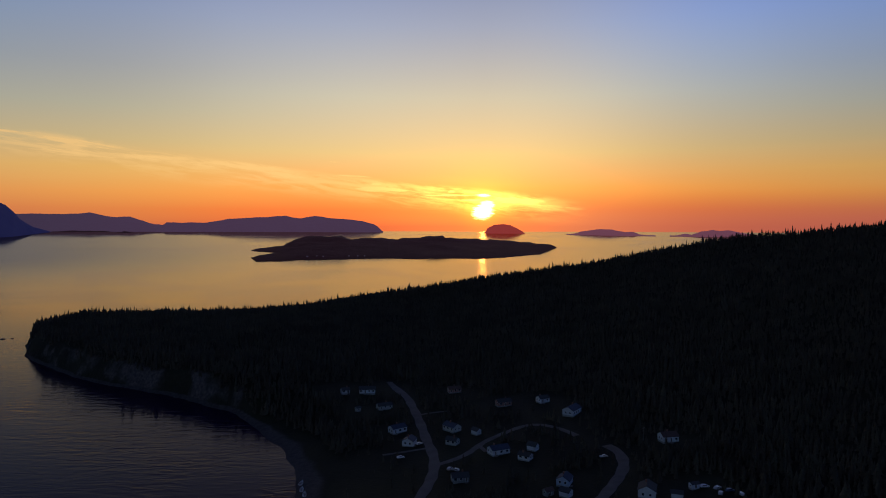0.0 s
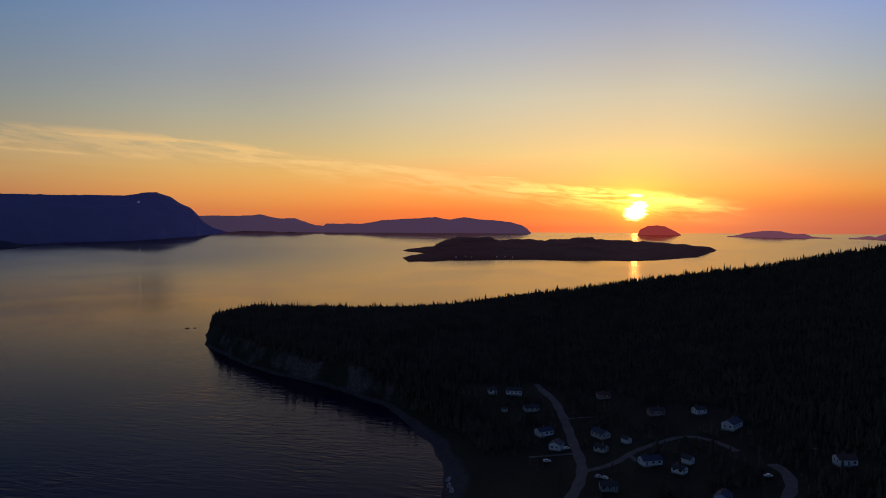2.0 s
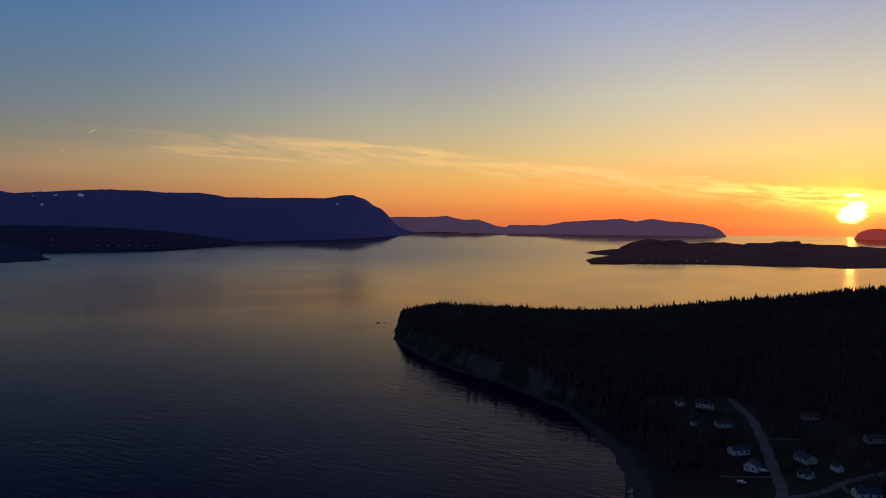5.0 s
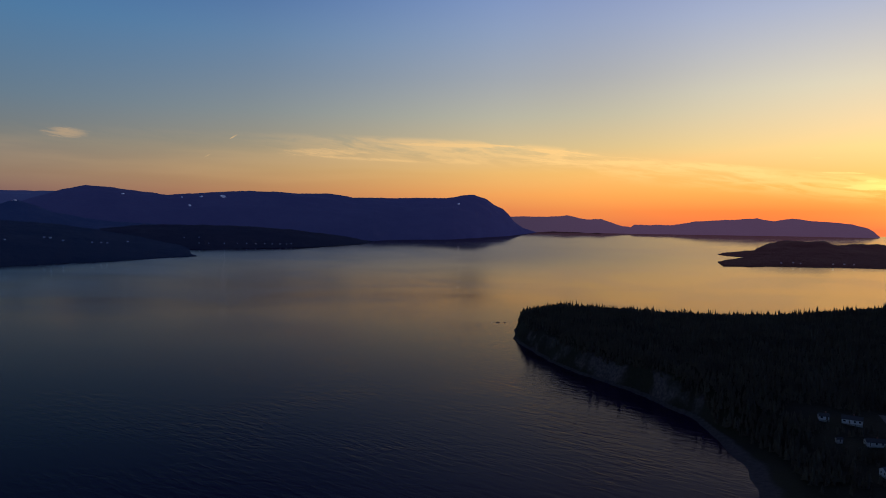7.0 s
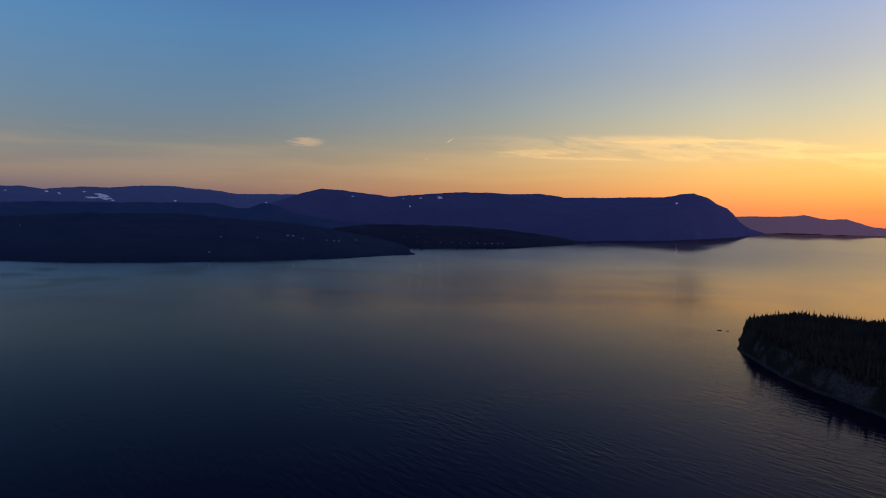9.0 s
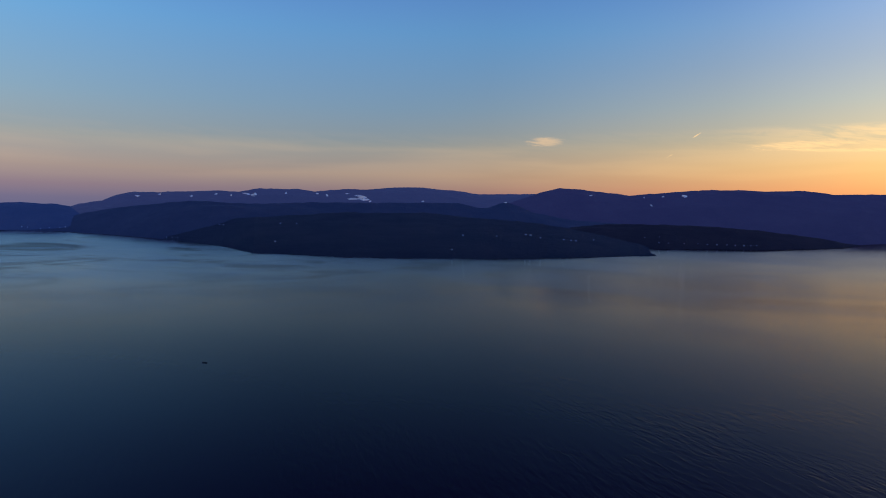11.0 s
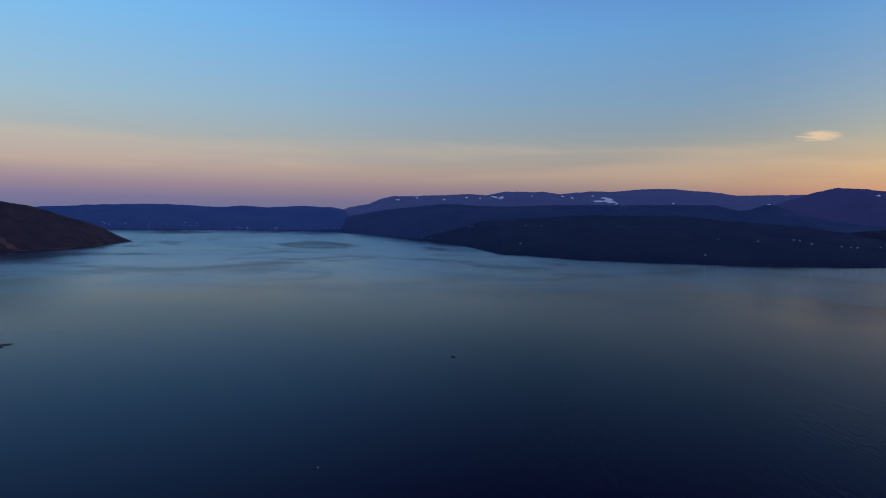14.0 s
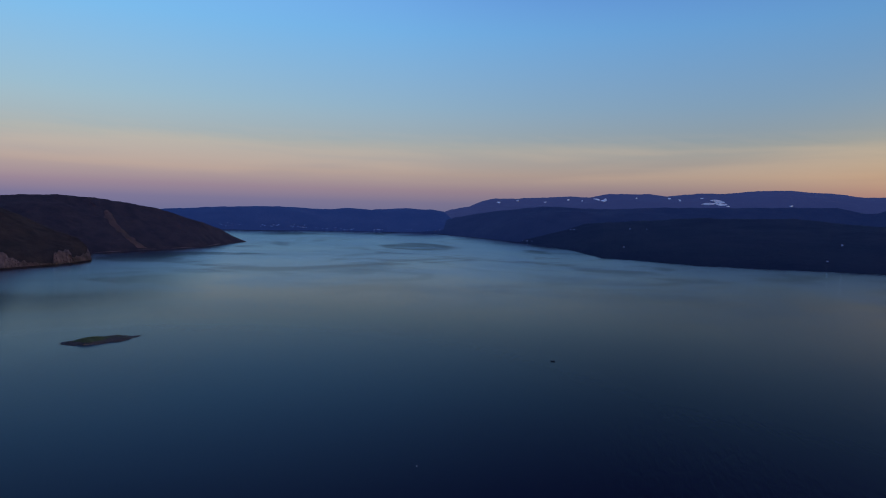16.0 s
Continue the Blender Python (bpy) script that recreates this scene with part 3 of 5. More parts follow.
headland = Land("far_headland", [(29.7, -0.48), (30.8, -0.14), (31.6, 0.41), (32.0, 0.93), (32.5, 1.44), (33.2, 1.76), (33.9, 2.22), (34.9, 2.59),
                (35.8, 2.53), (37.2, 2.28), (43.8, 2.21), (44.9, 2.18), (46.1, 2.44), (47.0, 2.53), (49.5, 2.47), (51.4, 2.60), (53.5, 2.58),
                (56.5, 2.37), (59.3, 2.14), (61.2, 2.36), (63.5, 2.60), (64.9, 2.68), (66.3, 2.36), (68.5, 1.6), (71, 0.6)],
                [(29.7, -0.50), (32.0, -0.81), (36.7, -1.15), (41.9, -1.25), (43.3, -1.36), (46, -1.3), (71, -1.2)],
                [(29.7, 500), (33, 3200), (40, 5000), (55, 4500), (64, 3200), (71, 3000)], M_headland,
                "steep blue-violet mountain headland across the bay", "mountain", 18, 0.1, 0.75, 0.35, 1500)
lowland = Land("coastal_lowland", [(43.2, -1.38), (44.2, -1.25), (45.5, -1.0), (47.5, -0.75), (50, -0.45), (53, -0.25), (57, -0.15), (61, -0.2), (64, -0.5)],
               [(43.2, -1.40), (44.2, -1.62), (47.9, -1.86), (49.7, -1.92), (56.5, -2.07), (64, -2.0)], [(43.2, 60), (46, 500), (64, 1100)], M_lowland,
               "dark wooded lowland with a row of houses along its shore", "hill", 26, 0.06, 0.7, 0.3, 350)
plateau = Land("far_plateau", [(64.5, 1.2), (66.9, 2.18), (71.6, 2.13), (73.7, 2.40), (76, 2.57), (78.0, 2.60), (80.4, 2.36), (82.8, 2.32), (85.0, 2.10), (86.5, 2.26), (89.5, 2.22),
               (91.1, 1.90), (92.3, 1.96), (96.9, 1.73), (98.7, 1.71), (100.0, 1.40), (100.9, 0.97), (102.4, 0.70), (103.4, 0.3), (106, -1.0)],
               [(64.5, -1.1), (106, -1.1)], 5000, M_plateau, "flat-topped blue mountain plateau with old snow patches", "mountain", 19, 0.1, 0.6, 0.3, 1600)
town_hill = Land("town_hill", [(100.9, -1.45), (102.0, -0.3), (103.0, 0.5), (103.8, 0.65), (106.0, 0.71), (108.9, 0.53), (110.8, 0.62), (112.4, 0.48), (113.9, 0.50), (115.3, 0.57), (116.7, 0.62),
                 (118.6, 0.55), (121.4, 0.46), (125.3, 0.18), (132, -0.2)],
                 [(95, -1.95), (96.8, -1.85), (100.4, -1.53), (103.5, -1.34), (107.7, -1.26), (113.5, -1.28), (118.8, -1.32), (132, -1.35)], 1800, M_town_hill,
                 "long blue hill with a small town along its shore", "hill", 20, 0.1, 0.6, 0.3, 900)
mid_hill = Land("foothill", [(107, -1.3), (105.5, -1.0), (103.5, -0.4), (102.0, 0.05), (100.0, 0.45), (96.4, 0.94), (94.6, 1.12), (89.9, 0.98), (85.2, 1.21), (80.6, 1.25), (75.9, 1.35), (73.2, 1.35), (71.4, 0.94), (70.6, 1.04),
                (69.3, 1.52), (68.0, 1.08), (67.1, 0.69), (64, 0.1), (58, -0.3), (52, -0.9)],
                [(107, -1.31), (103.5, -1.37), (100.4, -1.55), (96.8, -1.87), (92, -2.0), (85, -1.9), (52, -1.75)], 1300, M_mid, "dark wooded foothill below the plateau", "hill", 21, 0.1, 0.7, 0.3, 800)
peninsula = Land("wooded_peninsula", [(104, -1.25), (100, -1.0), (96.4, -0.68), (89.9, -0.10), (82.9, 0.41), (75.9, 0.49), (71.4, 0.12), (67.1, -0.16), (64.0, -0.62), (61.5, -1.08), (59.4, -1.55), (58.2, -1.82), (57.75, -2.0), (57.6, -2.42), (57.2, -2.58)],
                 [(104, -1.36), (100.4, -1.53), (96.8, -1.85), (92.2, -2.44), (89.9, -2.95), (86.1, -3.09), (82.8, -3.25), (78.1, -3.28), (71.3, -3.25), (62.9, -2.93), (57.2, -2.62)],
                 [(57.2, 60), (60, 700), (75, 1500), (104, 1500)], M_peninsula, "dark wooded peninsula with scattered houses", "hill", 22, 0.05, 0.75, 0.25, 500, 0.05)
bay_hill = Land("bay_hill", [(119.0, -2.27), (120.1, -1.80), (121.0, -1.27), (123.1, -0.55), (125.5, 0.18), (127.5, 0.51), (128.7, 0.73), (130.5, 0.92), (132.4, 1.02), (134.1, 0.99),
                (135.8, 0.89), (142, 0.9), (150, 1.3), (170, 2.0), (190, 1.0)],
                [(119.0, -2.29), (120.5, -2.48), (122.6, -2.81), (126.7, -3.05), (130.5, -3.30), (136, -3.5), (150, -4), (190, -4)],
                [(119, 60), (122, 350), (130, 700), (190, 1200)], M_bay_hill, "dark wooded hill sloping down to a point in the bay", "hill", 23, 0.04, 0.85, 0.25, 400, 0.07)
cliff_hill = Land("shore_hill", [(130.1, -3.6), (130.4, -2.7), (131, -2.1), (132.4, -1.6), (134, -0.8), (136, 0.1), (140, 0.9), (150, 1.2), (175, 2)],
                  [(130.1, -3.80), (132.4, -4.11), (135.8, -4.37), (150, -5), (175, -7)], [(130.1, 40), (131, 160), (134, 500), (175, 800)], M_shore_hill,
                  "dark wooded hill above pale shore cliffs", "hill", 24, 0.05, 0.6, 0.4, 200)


# ---- the near land: wooded ridge, headland and village slope ----
COAST = [(-486, 797), (-455, 748), (-408, 688), (-342, 630), (-277, 592), (-209, 550), (-153, 505), (-123, 465), (-102, 425), (-88, 390), (-79, 349),
         (-75, 280), (-70, 180), (-60, 60), (-62, -80), (-40, -300), (60, -700), (300, -1100), (900, -1500), (1700, -1300), (2000, -200),
         (1700, 700), (1200, 1150), (700, 1290), (300, 1320), (0, 1280), (-200, 1170), (-350, 1050), (-450, 930), (-492, 850)]
RIDGE = [(-482, 806, 20), (-468, 806, 27), (-430, 825, 35), (-379, 860, 29), (-268, 921, 23), (-193, 960, 26), (-70, 1008, 42), (56, 1018, 62),
         (225, 1026, 85), (340, 993, 111), (402, 948, 126), (452, 892, 131), (515, 798, 142), (700, 500, 165), (800, 0, 165), (700, -800, 140)]


def segment_distance(x, y, a, b):
    dx, dy = b[0] - a[0], b[1] - a[1]
    t = np.clip(((x - a[0]) * dx + (y - a[1]) * dy) / (dx * dx + dy * dy), 0, 1)
    return np.hypot(x - a[0] - t * dx, y - a[1] - t * dy), t


def coast_distance(x, y):
    """Metres inland; negative at sea."""
    best, inside = np.full(x.shape, 1e9), np.zeros(x.shape, bool)
    for a, b in zip(COAST, COAST[1:] + COAST[:1]):
        best = np.minimum(best, segment_distance(x, y, a, b)[0])
        if a[1] != b[1]:
            inside ^= ((a[1] > y) != (b[1] > y)) & (x < (b[0] - a[0]) * (y - a[1]) / (b[1] - a[1]) + a[0])
    return np.where(inside, best, -best)


def ridge_distance(az):
    a = [math.degrees(math.atan2(-p[0], p[1])) for p in RIDGE[:13]][::-1]
    return np.interp(az, a, [math.hypot(p[0], p[1]) for p in RIDGE[:13]][::-1])


def height(x, y):
    """Height of the near land."""
    x, y = np.asarray(x, float), np.asarray(y, float)
    d = coast_distance(x, y) + 8 * fractal(x, y, 60, 5, 5) * np.clip(np.hypot(x + 482, y - 806) / 60, 0.25, 1)
    near, weight = np.full(x.shape, 1e9), 0.0
    crest = 0.0
    for a, b in zip(RIDGE, RIDGE[1:]):
        s, t = segment_distance(x, y, a, b)
        near = np.minimum(near, s)
        w = 1 / (s + 6) ** 3
        crest, weight = crest + w * (a[2] + (b[2] - a[2]) * t), weight + w
    crest = crest / weight
    inland = np.maximum(d, 0)
    u = inland / (inland + near + 1e-6)
    behind = np.clip((np.hypot(x, y) - ridge_distance(np.degrees(np.arctan2(-x, y)))) / 50, 0, 1) * (y > 600) * (x < 300)
    wild = (1 - behind) * np.clip((y - 430) / 120, 0, 1) * np.clip((-40 - x) / 90, 0, 1)      # cliffs on the headland, a beach by the village
    lumps = 1 + 0.35 * wild * fractal(x, y, 90, 3, 41)
    beach = 6 - 3.5 * wild
    shelf = np.minimum(inland, beach) * 0.22
    above = np.maximum(inland - beach, 0)
    bank = shelf + (4 + 19 * wild) * lumps * (1 - np.exp(-above / ((20 - 15 * wild) * (1 + 0.6 * wild * fractal(x, y, 50, 3, 43)))))
    z = bank + (crest - bank) * u ** 1.5
    z = z + 0.05 * np.minimum(z, 40) * fractal(x, y, 160, 4, 8) * np.clip(near / 60, 0, 1) * 2
    return np.where(d > 0, z, np.maximum(d * 0.25, -8))


def make_land():
    xs, ys = np.concatenate([np.arange(-540, 200, 4.0), np.arange(200, 2060, 9.0)]), np.concatenate([np.arange(-1540, 250, 10.0), np.arange(250, 900, 4.0), np.arange(900, 1360, 7.0)])
    gx, gy = np.meshgrid(xs, ys)
    z = height(gx, gy)
    pts = np.stack([gx, gy, z], -1).reshape(-1, 3)
    n, keep = len(xs), z > -7.9
    faces = []
    for i in range(len(ys) - 1):
        for j in np.nonzero(keep[i, :-1] | keep[i + 1, 1:])[0]:
            k = i * n + int(j)
            faces.append((k, k + 1, k + n + 1, k + n))
    used = np.zeros(len(pts), bool)
    used[np.array(faces).ravel()] = True
    index = np.cumsum(used) - 1
    faces = [tuple(int(index[v]) for v in f) for f in faces]
    ob = mesh_object("ground", pts[used], faces, M_land, True)
    tagged(ob, "dark hillside of grass, rock and shore gravel", "ground", kind="structure")


make_land()


# ---- forest ----
def spruce(rng, tiers, spokes):
    """A narrow spruce one metre tall: ragged skirts of boughs, each smaller than the one below."""
    verts, faces = [], []
    for k in range(tiers):
        low, high = 0.06 + 0.86 * k / tiers, 0.06 + 0.86 * (k + 1.75) / tiers
        wide = 0.19 * (1 - k / tiers) ** 0.85 + 0.015
        top = len(verts)
        verts.append((rng.normal(0, 0.006), rng.normal(0, 0.006), min(high, 1.0)))
        turn = rng.uniform(0, 6.28)
        for i in range(spokes):
            r = wide * (rng.uniform(0.75, 1.25) if i % 2 == 0 else rng.uniform(0.35, 0.6))
            a = turn + 6.283 * i / spokes
            verts.append((r * math.cos(a), r * math.sin(a), low - (0.03 if i % 2 == 0 else -0.03) + rng.normal(0, 0.012)))
        faces += [(top, top + 1 + i, top + 1 + (i + 1) % spokes) for i in range(spokes)]
    return np.array(verts), faces


ROADS = [
    [(-44, 562), (-38, 545), (-27, 518), (-22, 493), (-18, 472), (-13, 441), (-10, 419), (-6, 398), (-4, 379), (-5, 362), (-7, 347), (-11, 332), (-18, 300), (-30, 240)],
    [(-4, 375), (5, 380), (13, 387), (19, 397), (21, 405), (30, 416), (41, 426), (53, 438), (63, 439), (70, 430), (76, 421), (81, 410)],
    [(-19, 470), (-12, 473), (-4, 476), (3, 476)], [(-9, 404), (-18, 401), (-30, 397), (-35, 396)], [(21, 404), (24, 398), (25, 392)],
    [(94, 390), (98, 383), (98, 370), (96, 357), (91, 345), (83, 332), (76, 320), (60, 295)],
]
# x, y, turn, length, width, eaves, roof rise, walls, roof
HOUSES = [
    (-74, 518, 20, 7, 6, 2.7, 1.6, 0, 0), (-58, 525, 5, 14, 8, 3.0, 2.0, 0, 0), (-42, 490, 25, 12, 7, 2.7, 1.7, 1, 0),
    (-29, 437, 38, 12, 7.5, 3.2, 1.9, 0, 1), (-20, 412, 75, 9, 8, 3.2, 2.0, 0, 1), (6, 435, 130, 12, 8, 3.0, 2.2, 1, 1),
    (21, 425, 130, 6, 4.5, 2.6, 1.5, 0, 0), (6, 409, 150, 8, 6, 2.8, 1.8, 1, 0), (32, 389, 25, 13, 8, 3.0, 2.0, 0, 1),
    (43, 482, 20, 12, 7.5, 2.9, 1.8, 2, 0), (71, 484, 28, 9, 7, 3.0, 1.8, 0, 0), (86, 453, 55, 15, 9, 3.6, 2.3, 0, 1),
    (52, 391, 140, 6.5, 5, 2.8, 1.9, 0, 0), (46, 377, 145, 8, 6, 2.5, 1.6, 0, 0), (61, 339, 65, 9, 7.5, 3.0, 2.2, 3, 1),
    (59, 324, 140, 6, 5, 2.6, 1.6, 0, 0), (129, 389, 12, 11, 8, 3.3, 2.2, 0, 2), (96, 318, 70, 11, 9, 3.8, 2.3, 0, 0),
    (108, 312, 160, 6, 4, 2.5, 1.2, 0, 0), (119, 321, 20, 5, 3, 2.3, 0.8, 0, 0), (9, 351, 10, 10, 7, 2.7, 1.8, 4, 0), (9, 523, 15, 11, 7, 2.7, 1.8, 2, 2),
    (-60, 482, 40, 4, 3, 2.2, 0.9, 1, 0), (51, 327, 30, 5, 4, 2.3, 1.3, 4, 2),
]


def keep_clear(x, y):
    """Metres from the nearest house, yard or road."""
    best = np.full(x.shape, 1e9)
    for line in ROADS:
        for a, b in zip(line, line[1:]):
            best = np.minimum(best, segment_distance(x, y, a, b)[0] - 3)
    for h in HOUSES:
        best = np.minimum(best, np.hypot(x - h[0], y - h[1]) - 10)
    return best


def make_forest():
    rng = np.random.default_rng(4)
    kinds = [spruce(rng, 5, 7) for _ in range(7)]
    n = 150000
    az, rho = rng.uniform(-42, 36, n), np.sqrt(rng.uniform(230 ** 2, 1120 ** 2, n))
    x, y = -rho * np.sin(np.radians(az)), rho * np.cos(np.radians(az))
    crest = ridge_distance(az)
    z = height(x, y)
    d = coast_distance(x, y)
    slope = np.hypot(height(x + 4, y) - z, height(x, y + 4) - z) / 4
    clear = keep_clear(x, y)
    edge = 15 + 16 * fractal(x, y, 45, 3, 61)
    clump = fractal(x, y, 60, 3, 31)
    chance = np.where(clear < edge, np.where((clear > 3) & (clump > 0.05), 0.22, 0.0), 0.62 + 0.3 * clump)
    lawn = np.minimum(np.hypot(x + 45, y - 374) - 38, np.hypot(x + 55, y - 338) - 30) + 6 * clump
    chance = np.where(lawn < 0, 0.02, chance)
    chance = np.where(np.abs(rho - crest) < 45, np.maximum(chance, 0.75), chance)
    ok = (z > 4.5) & (d > np.where(np.hypot(x + 478, y - 808) < 40, 2, 5)) & ((slope < 0.55) | (np.hypot(x + 478, y - 808) < 40) | ((slope < 1.1) & (fractal(x, y, 45, 3, 51) > -0.25))) & (rho < crest + 110) & (rng.uniform(0, 1, n) < chance)
    x, y, z, clump = x[ok], y[ok], z[ok], clump[ok]
    tall = np.clip(rng.lognormal(1.5, 0.30, len(x)), 2.2, 12) * (1 + 0.15 * clump)
    lone = rng.uniform(0, 1, len(x)) < 0.06
    wide = tall * rng.uniform(0.95, 1.6, len(x))
    tall = np.where(lone, np.minimum(tall * 1.75, 12.5), tall)
    turn, kind = rng.uniform(0, 6.28, len(x)), rng.integers(0, len(kinds), len(x))
    verts, faces, start = [], [], 0
    for k, (v, f) in enumerate(kinds):
        sel = np.nonzero(kind == k)[0]
        c, s = np.cos(turn[sel])[:, None], np.sin(turn[sel])[:, None]
        px = x[sel][:, None] + wide[sel][:, None] * (c * v[:, 0] - s * v[:, 1])
        py = y[sel][:, None] + wide[sel][:, None] * (s * v[:, 0] + c * v[:, 1])
        pz = z[sel][:, None] - 0.3 + tall[sel][:, None] * v[:, 2]
        verts.append(np.stack([px, py, pz], -1).reshape(-1, 3))
        f = np.array(f)
        faces.append((start + np.arange(len(sel))[:, None, None] * len(v) + f[None]).reshape(-1, 3))
        start += len(sel) * len(v)
    verts, faces = np.concatenate(verts), np.concatenate(faces)
    me = bpy.data.meshes.new("spruce_forest")
    me.vertices.add(len(verts))
    me.vertices.foreach_set("co", verts.ravel().astype(np.float32))
    me.loops.add(len(faces) * 3)
    me.loops.foreach_set("vertex_index", faces.ravel().astype(np.int32))
    me.polygons.add(len(faces))
    me.polygons.foreach_set("loop_start", np.arange(0, len(faces) * 3, 3, dtype=np.int32))
    me.update(calc_edges=True)
    me.materials.append(M_spruce)
    ob = new("spruce_forest", me)
    tagged(ob, "dense dark spruce forest with a ragged skyline covering the ridge", "forest", kind="stuff")


make_forest()


# ---- the village ----
def coat(name, col, rough=0.6, dirt=0.35):
    """Weathered paint: faded in patches, with streaks of dirt."""
    m, g = material(name, rough)
    n = g.noise(g.where, 0.7, 5.0)
    fine = g.noise(g.where, 6.0, 3.0)
    c = g.mix(g.map(n, 0.4, 0.75, 0, dirt), col, tuple(0.5 * v for v in col))
    g.link(g.mix(g.map(fine, 0.5, 0.8, 0, 0.15), c, (0.2, 0.19, 0.18)), g.bsdf.inputs["Base Color"])
    return m


WALLS = [coat("white_clapboard", (0.62, 0.62, 0.62)), coat("cream_clapboard", (0.48, 0.45, 0.40)), coat("red_clapboard", (0.34, 0.17, 0.14)),
         coat("blue_clapboard", (0.36, 0.46, 0.58)), coat("grey_shingle", (0.26, 0.25, 0.24))]
ROOFS = [coat("grey_roof_felt", (0.06, 0.062, 0.065), 0.9), coat("blue_grey_roof", (0.055, 0.07, 0.11), 0.85), coat("brown_roof", (0.12, 0.07, 0.055), 0.9)]
M_trim = coat("white_trim", (0.8, 0.8, 0.79), 0.5, 0.15)
M_pane = material("window_glass", 0.08)[0]
M_pane.node_tree.nodes["Principled BSDF"].inputs["Base Color"].default_value = (0.02, 0.022, 0.025, 1)
M_brick = mottled("chimney_brick", (0.28, 0.13, 0.09), (0.2, 0.1, 0.08), 2.0, 0.9)
M_concrete = mottled("concrete", (0.36, 0.35, 0.33), (0.26, 0.25, 0.24), 0.6, 0.9)
M_door = coat("dark_door", (0.13, 0.10, 0.08))
M_wood = mottled("weathered_wood", (0.24, 0.22, 0.20), (0.16, 0.145, 0.13), 1.2, 0.9)
M_tyre = material("tyre_rubber", 0.9)[0]
M_tyre.node_tree.nodes["Principled BSDF"].inputs["Base Color"].default_value = (0.02, 0.02, 0.02, 1)
M_steel = mottled("dull_steel", (0.45, 0.45, 0.46), (0.3, 0.3, 0.31), 4.0, 0.4, metal=1.0)
WALL_WORDS = ["white clapboard", "cream clapboard", "dull red clapboard", "pale blue clapboard", "grey shingled"]
ROOF_WORDS = ["dark grey felt roof", "blue-grey roof", "brown roof"]


def moved(ob, x, y, z=0, rz=0):
    ob.matrix_basis = pose(x, y, z, 0, 0, rz)
    return ob


